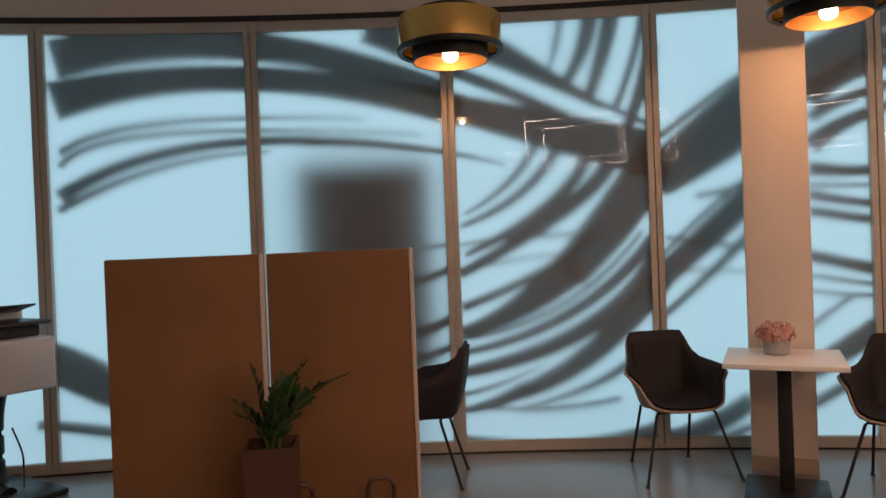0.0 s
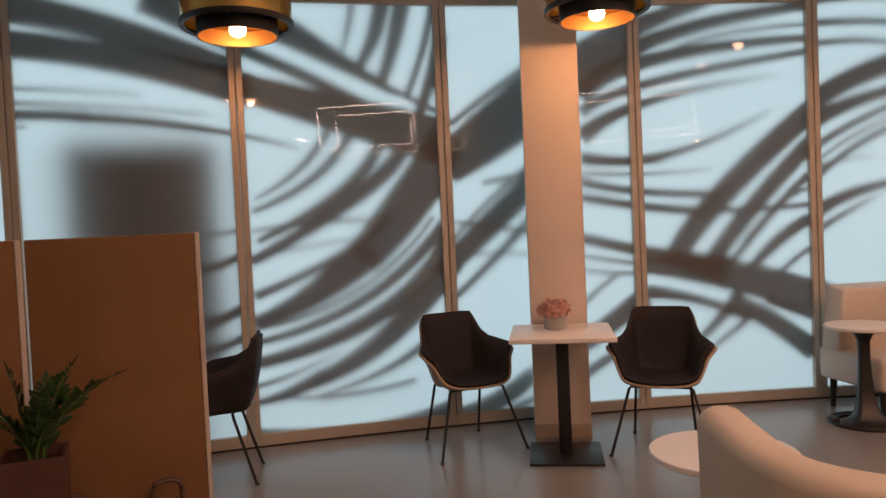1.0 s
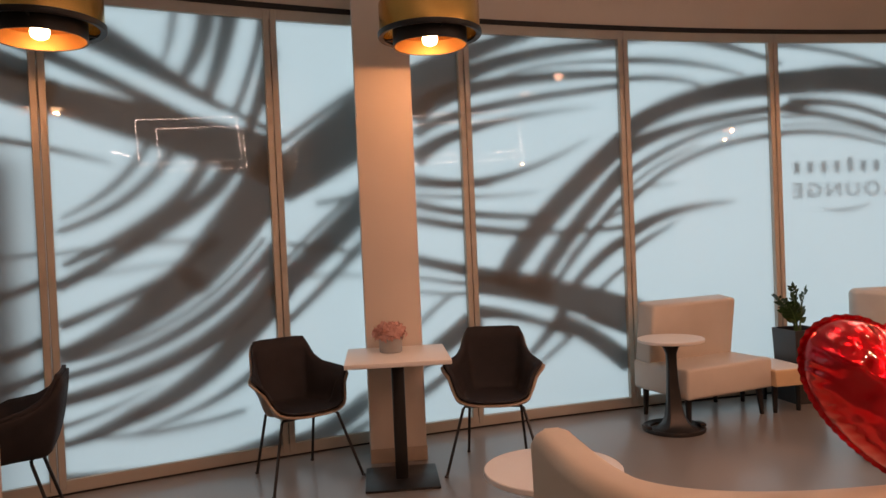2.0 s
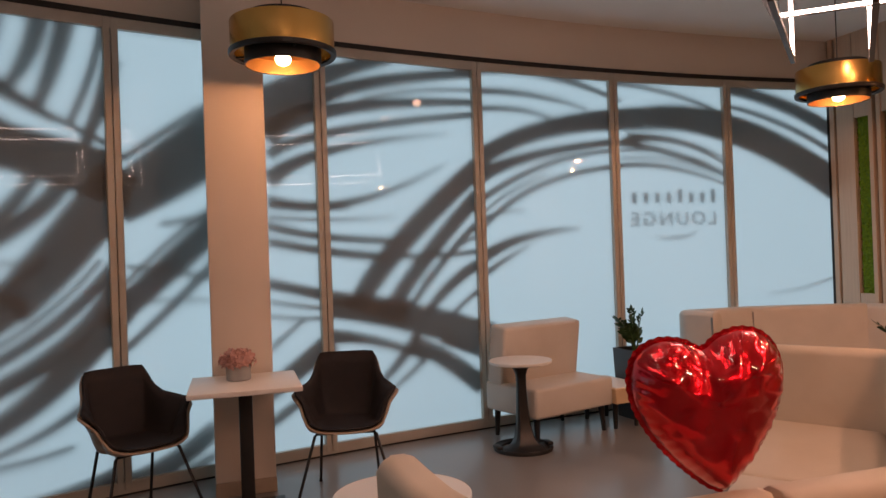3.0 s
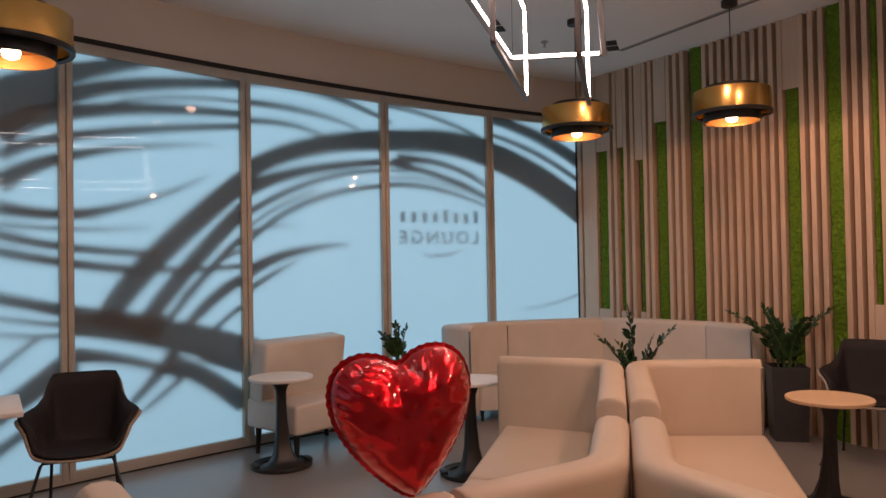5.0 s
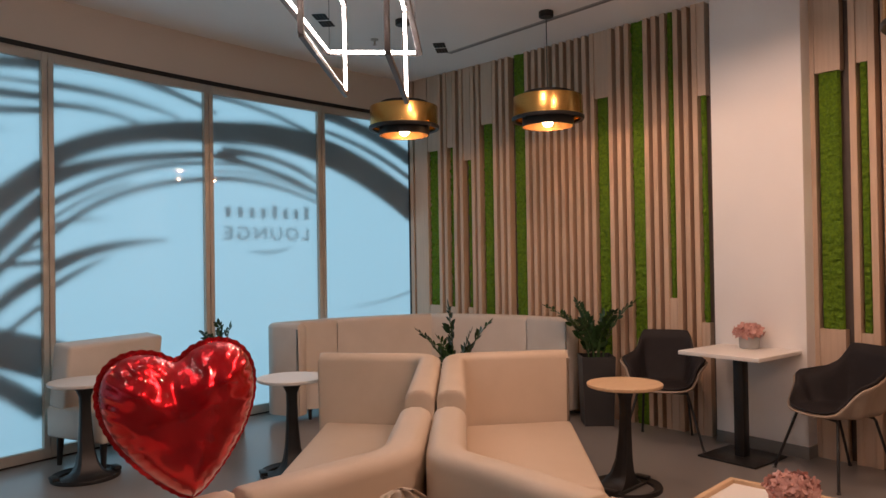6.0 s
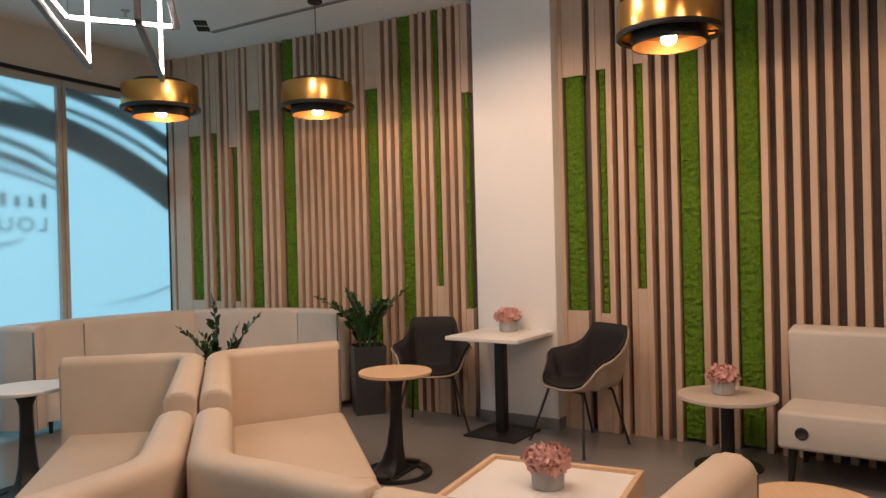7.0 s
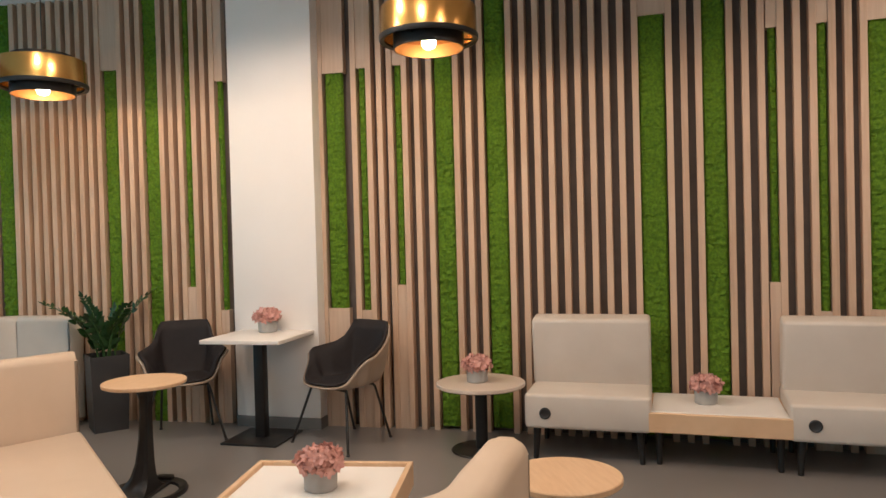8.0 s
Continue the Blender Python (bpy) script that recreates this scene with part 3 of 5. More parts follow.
flat_letters("LOUNGE", SIGN_MID, 1.63, 0.2, 0.94)
for k in range(8):
    tall = 0.125 if k in (0, 3) else 0.095
    u1 = SIGN_MID + SIGN_W / 2 - k * SIGN_W / 8
    part("name_bar", arc_slab(gp, u1 - 0.080, u1 - 0.034, -0.043, -0.046, 1.835, 1.835 + tall, 1), M_SIGN, sign, smooth=False)
bm = bmesh.new()
rows = []
for k in range(15):
    t = k / 14
    h = 0.001 + 0.009 * math.sin(math.pi * t)
    z = 1.53 - 0.035 * math.sin(math.pi * t) + 0.035 * t
    rows.append([bm.verts.new(gp(SIGN_MID - 0.24 + 0.52 * t, d, z + e)) for d, e in ((-0.043, -h), (-0.046, -h), (-0.046, h), (-0.043, h))])
for p, q in zip(rows, rows[1:]):
    for k in range(4):
        bm.faces.new((p[k], p[(k + 1) % 4], q[(k + 1) % 4], q[k]))
part("swoosh", bm, M_SIGN, sign, smooth=False)

kio = thing("kiosk", pose(*gp(radians(-6.0) * GR, -0.15, 0), 0, 0, 6.0), "dark upright kiosk standing outside the frosted glass", "kiosk")
part("screen", boxed((-0.46, -0.04, 0.5), (0.46, 0.04, 2.03), 0.02), M_KIOSK, kio)
part("stand", boxed((-0.28, -0.05, 0.0), (0.28, 0.12, 0.5), 0.02), M_KIOSK, kio)

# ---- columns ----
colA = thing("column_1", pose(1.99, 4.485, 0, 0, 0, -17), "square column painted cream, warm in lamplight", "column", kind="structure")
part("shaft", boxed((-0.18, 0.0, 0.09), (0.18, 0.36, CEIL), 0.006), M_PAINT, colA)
part("plinth", boxed((-0.183, -0.004, 0.0), (0.183, 0.363, 0.09), 0.004), M_SHELL, colA)
colB = thing("column_2", pose(6.43, 0.115, 0, 0, 0, -115.5), "wide white painted column with a grey skirting", "column", kind="structure")
part("shaft", boxed((-0.35, 0.0, 0.085), (0.35, 0.32, CEIL), 0.006), M_COLUMN, colB)
part("plinth", boxed((-0.353, -0.004, 0.0), (0.353, 0.32, 0.085), 0.004), M_SKIRT, colB)

# ---- pendant lamps ----


def pendant(x, y, z, label):
    t = thing("pendant_lamp", pose(x, y, z), label, "lamp", "pendant lamps")
    drum = part("lower_drum", lathe([(0.204, 0.002), (0.204, 0.10), (0.208, 0.10), (0.208, 0.002)], 48, closed=True), M_BLACK, t)
    part("liner", lathe([(0.203, 0.004), (0.203, 0.085), (0.199, 0.082), (0.199, 0.004)], 48, closed=True), M_LINER, drum, "gold coloured inside")
    part("cap", lathe([(0.199, 0.082), (0.03, 0.088), (0.03, 0.094), (0.203, 0.088)], 40, closed=True), M_LINER, drum, "gold coloured inside")
    part("flange", lathe([(0.262, 0.056), (0.287, 0.050), (0.292, 0.058), (0.292, 0.078), (0.284, 0.082), (0.262, 0.066)], 64, closed=True), M_BLACK, t, "black rolled rim")
    part("brass_ring", lathe([(0.282, 0.078), (0.282, 0.236), (0.280, 0.240), (0.277, 0.236), (0.277, 0.078)], 64, closed=True), M_BRASS, t, "polished brass ring")
    part("top_drum", lathe([(0.20, 0.10), (0.20, 0.275), (0.196, 0.28), (0.02, 0.28)], 48), M_BLACK, t)
    part("bulb", lathe([(0.012, 0.085), (0.02, 0.078), (0.040, 0.055), (0.044, 0.04), (0.036, 0.016), (0.015, 0.005)], 20), M_BULB, t, "glowing warm bulb")
    cord = part("cord", tube([(0, 0, 0.28), (0, 0, CEIL - z - 0.02)], 0.004, 6), M_BLACK, t)
    part("ceiling_rose", lathe([(0.055, CEIL - z - 0.045), (0.06, CEIL - z - 0.04), (0.06, CEIL - z)], 24), M_BLACK, cord)
    for k in range(3):
        a = 2 * math.pi * k / 3 + 0.4
        for h in (0.06, 0.2):
            part("bracket", tube([(0.2 * math.cos(a), 0.2 * math.sin(a), h), (0.28 * math.cos(a), 0.28 * math.sin(a), h)], 0.006, 6), M_BLACK, t)
    lamp("pendant_glow", "POINT", 16, (1.0, 0.51, 0.23), pose(x, y, z + 0.003), 0.022)
    return t


for x, y, z, l in [(0.115, 4.0, 2.44, "brass and black drum pendant lamp before the glass front"), (2.055, 3.86, 2.505, "brass and black drum pendant lamp near a white column"),
                (5.9, 2.76, 2.45, "brass and black drum pendant lamp over a curved booth"), (6.3, 1.645, 2.48, "brass and black drum pendant lamp by the slatted wall"),
                (5.0, -0.87, 2.52, "brass and black drum pendant lamp above lounge seats")]:
    pendant(x, y, z, l)

# ---- led frame lamp: two upright frames and one level frame, lit on their inner faces ----
LED_AT = Vector((3.8, 1.8, 2.4))
led = thing("led_frame_lamp", pose(*LED_AT), "angular black frame lamp with white led strips on wires", "lamp")


def led_frame(corners, unlit=()):
    """A closed frame of slim profiles with a light strip on the inner face of each side."""
    pts = [Vector(c) - LED_AT for c in corners]
    mid = sum(pts, Vector()) / len(pts)
    for k, a in enumerate(pts):
        b = pts[(k + 1) % len(pts)]
        x = (b - a).normalized()
        inner = mid - (a + b) / 2
        z = (inner - x * inner.dot(x)).normalized()
        y = z.cross(x)
        m = Matrix((x, y, z)).transposed().to_4x4()
        m.translation = a
        ln = (b - a).length
        part("profile", boxed((-0.012, -0.012, -0.026), (ln + 0.012, 0.012, 0.0), 0.002, 1, m), M_LEDBODY, led)
        if k not in unlit:
            part("led_strip", boxed((0.012, -0.0085, 0.0005), (ln - 0.012, 0.0085, 0.006), 0.002, 1, m), M_LED, led, "glowing white led strip")


led_frame([(4.10, 2.105, 2.385), (4.07, 2.09, 2.875), (3.06, 1.615, 2.875), (3.09, 1.63, 2.385)])
led_frame([(4.235, 1.785, 2.335), (4.20, 1.77, 2.825), (3.31, 1.35, 2.825), (3.34, 1.365, 2.335)])
led_frame([(3.82, 2.02, 2.535), (4.07, 1.62, 2.535), (3.02, 1.13, 2.535), (2.80, 1.58, 2.535)], (1,))
for p in ((4.05, 2.08, 2.90), (3.10, 1.635, 2.90), (4.18, 1.76, 2.85), (3.34, 1.365, 2.85), (3.80, 2.00, 2.56), (4.05, 1.62, 2.56)):
    q = Vector(p) - LED_AT
    part("wire", tube([q, (q.x, q.y, CEIL - LED_AT.z)], 0.0015, 5), M_BLACK, led)

# its twin over the open floor, seen in the glass
tagged(copy_thing(led, pose(1.62, 1.45, 2.38)), "angular black frame lamp over the open floor", "lamp")

# ---- ceiling fittings ----
# trims for the unseen downlights, those added as fill included
for x, y in DOWNLIGHTS_AND_FILL:
    t = thing("downlight", pose(x, y, CEIL), "small round recessed ceiling downlight, unseen, in a set with added fill", "light", "ceiling downlights")
    part("trim", lathe([(0.05, -0.012), (0.065, -0.008), (0.065, 0.0), (0.05, 0.0)], 24, closed=True), M_BLACK, t)
for x, y, r in [(5.58, 3.33, 20), (6.77, 2.85, 20)]:
    t = thing("ceiling_grille", pose(x, y, CEIL, 0, 0, r), "pair of small square black ceiling grilles", "grille", "ceiling grilles")
    for k in (-0.09, 0.09):
        part("frame", boxed((k - 0.07, -0.055, -0.006), (k + 0.07, 0.055, 0.0), 0.004, 1), M_BLACK, t)
        for j in range(4):
            part("slat", boxed((k - 0.06, -0.048 + j * 0.028, -0.010), (k + 0.06, -0.040 + j * 0.028, -0.006)), M_TRACK, t, smooth=False)
t = thing("sprinkler", pose(6.24, 3.25, CEIL), "small brass ceiling sprinkler head", "sprinkler")
part("plate", lathe([(0.035, -0.008), (0.035, 0)], 16), M_ALU, t)
part("nozzle", lathe([(0.022, -0.05), (0.008, -0.045), (0.01, -0.008)], 12), M_ALU, t)
d = Vector((6.33, 1.26, 0)) - Vector((6.97, 2.86, 0))
t = thing("ceiling_slot", pose(6.97, 2.86, CEIL, 0, 0, math.degrees(math.atan2(d.y, d.x))), "long narrow grey slot diffuser in the ceiling", "air slot")
part("slot", boxed((0, -0.03, -0.005), (4.6, 0.03, 0.0), 0.002, 1), M_POT, t)
part("blade", boxed((0.02, -0.006, -0.010), (4.58, 0.006, -0.005)), M_SKIRT, t, smooth=False)


# ---- sofas ----


def seat_block(parent, pts, cloth=None):
    return part("seat", prism(pts, 0.10, 0.40, 0.03, 3), cloth or M_CREAM, parent, angle=60)


def back_block(parent, path, z1=0.83, thick=0.135, cloth=None):
    return part("backrest", wall_sweep(path, thick, 0.06, z1, 0.045), cloth or M_CREAM, parent, angle=60)


def sofa(label, path, seat, group, z1=0.83):
    c = sum((Vector((p[0], p[1], 0)) for p in seat), Vector()) / len(seat)
    t = thing("sofa_module", pose(c.x, c.y, 0), label, "sofa", group)
    loc = lambda q: [(p[0] - c.x, p[1] - c.y) for p in q]
    back_block(t, loc(path), z1)
    seat_block(t, loc(seat))
    part("plinth", prism([(p[0] * 0.9, p[1] * 0.9) for p in loc(seat)], 0.0, 0.10), M_BLACK, t, smooth=False)
    return t


G1 = "cream modular sofas back to back"
sofa("cream upholstered sofa end with tall padded back", round_corners([(4.50, 2.60), (4.72, 1.915), (3.575, 1.365)], 0.16), [(4.62, 1.96), (4.47, 2.55), (3.42, 2.07), (3.62, 1.45)], G1)
sofa("cream upholstered corner sofa with angled padded back", round_corners([(3.25, 1.205), (2.68, 0.945), (2.14, 1.12)], 0.12), [(3.62, 1.44), (3.42, 2.07), (2.92, 1.84), (2.45, 1.60), (2.17, 1.19), (2.68, 1.02)], G1)
sofa("cream upholstered curved sofa end beside a round table", smooth_path([(2.115, 1.13, 0), (1.80, 1.235, 0), (1.60, 1.355, 0), (1.50, 1.50, 0), (1.50, 1.65, 0), (1.54, 1.82, 0), (1.60, 2.03, 0)]), [(2.13, 1.20), (2.42, 1.60), (2.10, 1.80), (2.0, 2.02), (1.66, 2.02), (1.58, 1.60), (1.72, 1.37)], G1)
sofa("cream upholstered sofa end with tall padded back", round_corners([(5.19, 1.18), (4.78, 1.785), (3.64, 1.235)], 0.16), [(4.72, 1.69), (3.68, 1.19), (3.90, 0.60), (5.12, 1.13)], G1)
sofa("cream upholstered corner sofa with angled padded back", round_corners([(3.31, 1.08), (2.72, 0.80), (2.62, 0.54), (2.475, 0.245)], 0.10), [(3.67, 1.18), (2.80, 0.76), (2.70, 0.52), (2.56, 0.24), (3.03, 0.22), (3.40, 0.38), (3.89, 0.60)], G1)
sofa("cream upholstered curved sofa end beside an oak table", smooth_path([(2.465, 0.222, 0), (2.37, -0.03, 0), (2.34, -0.24, 0), (2.42, -0.45, 0), (2.61, -0.565, 0), (2.84, -0.69, 0)]), [(2.56, 0.20), (2.44, -0.04), (2.41, -0.24), (2.48, -0.40), (2.64, -0.53), (2.86, -0.64), (3.02, -0.36), (2.92, -0.08), (3.03, 0.20)], G1)

booth = thing("booth_sofa", pose(6.5, 3.2, 0), "long curved cream booth sofa set into the corner", "sofa")
BP = [(5.83, 3.79), (5.81, 4.12), (6.42, 3.87), (7.20, 3.22), (7.21, 2.16), (6.97, 1.68)]
loc = lambda q: [(p[0] - 6.5, p[1] - 3.2) for p in q]
back_block(booth, loc(round_corners(BP[:2] + [(6.424, 3.866)], 0.10)), 0.87, cloth=M_PALE)
back_block(booth, loc([(6.412, 3.876), (6.85, 3.545), (7.20, 3.218)]), 0.87, cloth=M_PALE)
back_block(booth, loc([(7.198, 3.228), (7.26, 2.70), (7.205, 2.155)]), 0.87, cloth=M_PALE)
back_block(booth, loc([(7.21, 2.168), (7.10, 1.88), (6.97, 1.68)]), 0.87, cloth=M_PALE)
for q in ([(5.90, 3.79), (6.25, 3.45), (6.42, 3.80), (5.90, 4.02)], [(6.26, 3.44), (6.62, 3.02), (7.13, 3.20), (6.43, 3.80)], [(6.62, 3.0), (6.64, 2.40), (7.14, 2.20), (7.14, 3.18)], [(6.64, 2.38), (6.58, 2.02), (6.96, 1.74), (7.13, 2.17)]):
    seat_block(booth, loc(q), M_PALE)
for x, y in [(5.94, 3.80), (6.28, 3.50), (6.62, 3.04), (6.64, 2.42), (6.62, 2.06), (6.95, 1.80)]:
    part("leg", tube([(x - 6.5, y - 3.2, 0.10), (x - 6.5, y - 3.2, 0.0)], 0.02, 10, r2=0.014), M_BLACK, booth)


def bench(m, w, label, group, socket=True):
    """Armless lounge bench: back towards +y, seat front at -y."""
    t = thing("lounge_bench", m, label, "bench", group)
    bm = boxed((-w / 2, -0.61, 0.205), (w / 2, -0.02, 0.425), 0.024, 3)
    part("seat", bm, M_PALE, t, angle=60)
    bm = boxed((-w / 2, -0.09, 0.0), (w / 2, 0.09, 0.46), 0.026, 3, pose(0, -0.13, 0.41, 8))
    part("backrest", bm, M_PALE, t, angle=60)
    for x in (-w / 2 + 0.07, w / 2 - 0.07):
        for y in (-0.53, -0.08):
            part("leg", tube([(x, y, 0.22), (x * 1.04, y * 1.03, 0.0)], 0.026, 10, r2=0.016), M_BLACK, t)
    if socket:
        s = part("socket", lathe([(0.036, 0.0), (0.036, 0.006), (0.028, 0.009), (0.02, 0.004)], 20), M_DARKPL, t, "round black power socket")
        s.matrix_basis = pose(-w / 2 + 0.13, -0.61, 0.305, 90)
    return t


def side_table(m, w, label):
    """Low oak-edged table hung between two benches."""
    t = thing("side_table", m, label, "table", "low side tables")
    part("frame", boxed((-w / 2, -0.60, 0.215), (w / 2, -0.03, 0.335), 0.006, 1), M_OAK, t, "oak edge band")
    part("tabletop", boxed((-w / 2 + 0.02, -0.58, 0.33), (w / 2 - 0.02, -0.05, 0.341), 0.003, 1), M_WHITE, t)
    for x in (-w / 2 + 0.06, w / 2 - 0.06):
        for y in (-0.50, -0.10):
            part("leg", tube([(x, y, 0.22), (x, y, 0.0)], 0.024, 10, r2=0.016), M_BLACK, t)
    return t


def at_wall(s, d, turn=0):
    p = wp(s, d, 0)
    return pose(p.x, p.y, 0, 0, 0, math.degrees(WA - s / WR) - 90 + turn)


def at_glass(u, d, turn=0):
    p = gp(u, d, 0)
    return pose(p.x, p.y, 0, 0, 0, -math.degrees(u / GR) + turn)


G2 = "cream lounge benches"
bench(at_wall(6.30, 0.05), 0.77, "cream armless lounge bench against the slatted wall", G2)
bench(at_wall(7.86, 0.05), 0.77, "cream armless lounge bench against the slatted wall", G2)
bench(pose(4.40, 4.65, 0, 0, 0, 0), 0.82, "cream armless lounge bench before the frosted glass", G2, False)
side_table(at_wall(7.08, 0.06), 0.80, "low white-topped oak side table between two benches")
side_table(at_glass(3.80, 0.06), 0.32, "low white-topped oak side table beside a bench")


# ---- tables ----
def pedestal_table(m, label, size=0.6):
    t = thing("square_table", m, label, "table", "square pedestal tables")
    h = size / 2
    part("tabletop", boxed((-h, -h, 0.722), (h, h, 0.75), 0.004, 2), M_WHITE, t)
    part("post", boxed((-0.038, -0.038, 0.012), (0.038, 0.038, 0.722), 0.008, 2), M_BLACK, t)
    part("base_plate", boxed((-0.215, -0.215, 0.0), (0.215, 0.215, 0.014), 0.004, 2), M_BLACK, t)
    return t


pedestal_table(pose(1.885, 4.165, 0, 0, 0, -19), "square white pedestal table on a black post")
pedestal_table(pose(6.17, 0.22, 0, 0, 0, -25), "square white pedestal table on a black post")


def tulip_table(m, label, top):
    t = thing("round_side_table", m, label, "table", "round side tables")
    part("tabletop", lathe([(0.215, 0.622), (0.228, 0.628), (0.230, 0.643), (0.226, 0.647)], 48), top, t)
    bm = bmesh.new()
    rows = []
    for z, w, y0, y1 in [(0.012, 0.18, -0.16, 0.04), (0.03, 0.125, -0.135, 0.034), (0.06, 0.088, -0.108, 0.03), (0.10, 0.066, -0.08, 0.027), (0.18, 0.050, -0.052, 0.025), (0.32, 0.040, -0.032, 0.025), (0.46, 0.034, -0.024, 0.027), (0.54, 0.036, -0.024, 0.03), (0.58, 0.052, -0.028, 0.036), (0.605, 0.078, -0.036, 0.042), (0.622, 0.090, -0.045, 0.05)]:
        ym, yh = (y0 + y1) / 2, (y1 - y0) / 2
        rows.append([bm.verts.new((x * w, ym + y * yh, z)) for x, y in ((-1, -0.55), (-0.75, -1), (0.75, -1), (1, -0.55), (1, 0.55), (0.75, 1), (-0.75, 1), (-1, 0.55))])
    for a, b in zip(rows, rows[1:]):
        for k in range(8):
            bm.faces.new((a[k], a[(k + 1) % 8], b[(k + 1) % 8], b[k]))
    bm.faces.new(rows[0][::-1])
    bm.faces.new(rows[-1])
    part("stem", bm, M_BLACK, t, angle=30)
    part("foot_ring", lathe([(0.165, 0.0), (0.215, 0.0), (0.218, 0.012), (0.212, 0.026), (0.20, 0.02), (0.17, 0.014)], 48, closed=True), M_BLACK, t)
    part("foot_bar", boxed((-0.20, -0.055, 0.0), (0.20, 0.055, 0.018), 0.004, 1), M_BLACK, t)
    for s in (-1, 1):
        part("foot_block", boxed((s * 0.195 - 0.022, -0.05, 0.018), (s * 0.195 + 0.022, 0.05, 0.04), 0.005, 2), M_BLACK, t)
    return t


tulip_table(pose(3.93, 4.13, 0, 0, 0, -20), "small round white table on a black cast stem", M_WHITE)
tulip_table(pose(4.57, 2.90, 0, 0, 0, -40), "small round white table on a black cast stem", M_WHITE)
tulip_table(pose(5.16, 0.80, 0, 0, 0, 163), "small round oak table on a black cast stem", M_OAK)


def round_table(m, label, top, r=0.29, h=0.45):
    t = thing("round_coffee_table", m, label, "table", "round coffee tables")
    part("tabletop", lathe([(r - 0.008, h - 0.028), (r, h - 0.022), (r, h - 0.004), (r - 0.004, h)], 56), top, t)
    part("post", lathe([(0.04, 0.015), (0.04, h - 0.028)], 24), M_BLACK, t)
    part("base_disc", lathe([(0.20, 0.0), (0.205, 0.006), (0.20, 0.012), (0.05, 0.018)], 48), M_BLACK, t)
    return t


round_table(pose(2.02, 2.70, 0), "round white coffee table beside a curved sofa", M_WHITE)
round_table(pose(5.46, -1.24, 0), "round greige coffee table near a lounge bench", M_GREIGE, 0.295, 0.455)
round_table(pose(3.565, -1.125, 0), "round oak coffee table behind a curved sofa end", M_OAK, 0.235, 0.45)

low = thing("tray_table", pose(3.80, -0.13, 0, 0, 0, -17), "low square tray table, oak rim and white top", "table")
part("tabletop", boxed((-0.33, -0.335, 0.375), (0.33, 0.335, 0.39), 0.002, 1), M_WHITE, low)
for n, lo, hi in (("rim", (-0.355, -0.36, 0.30), (-0.33, 0.36, 0.408)), ("rim", (0.33, -0.36, 0.30), (0.355, 0.36, 0.408)), ("rim", (-0.33, -0.36, 0.30), (0.33, -0.335, 0.408)), ("rim", (-0.33, 0.335, 0.30), (0.33, 0.36, 0.408))):
    part(n, boxed(lo, hi, 0.003, 1), M_OAK, low)
for x in (-0.3, 0.3):
    for y in (-0.3, 0.3):
        part("leg", tube([(x, y, 0.375), (x, y, 0)], 0.022, 10, r2=0.016), M_BLACK, low)


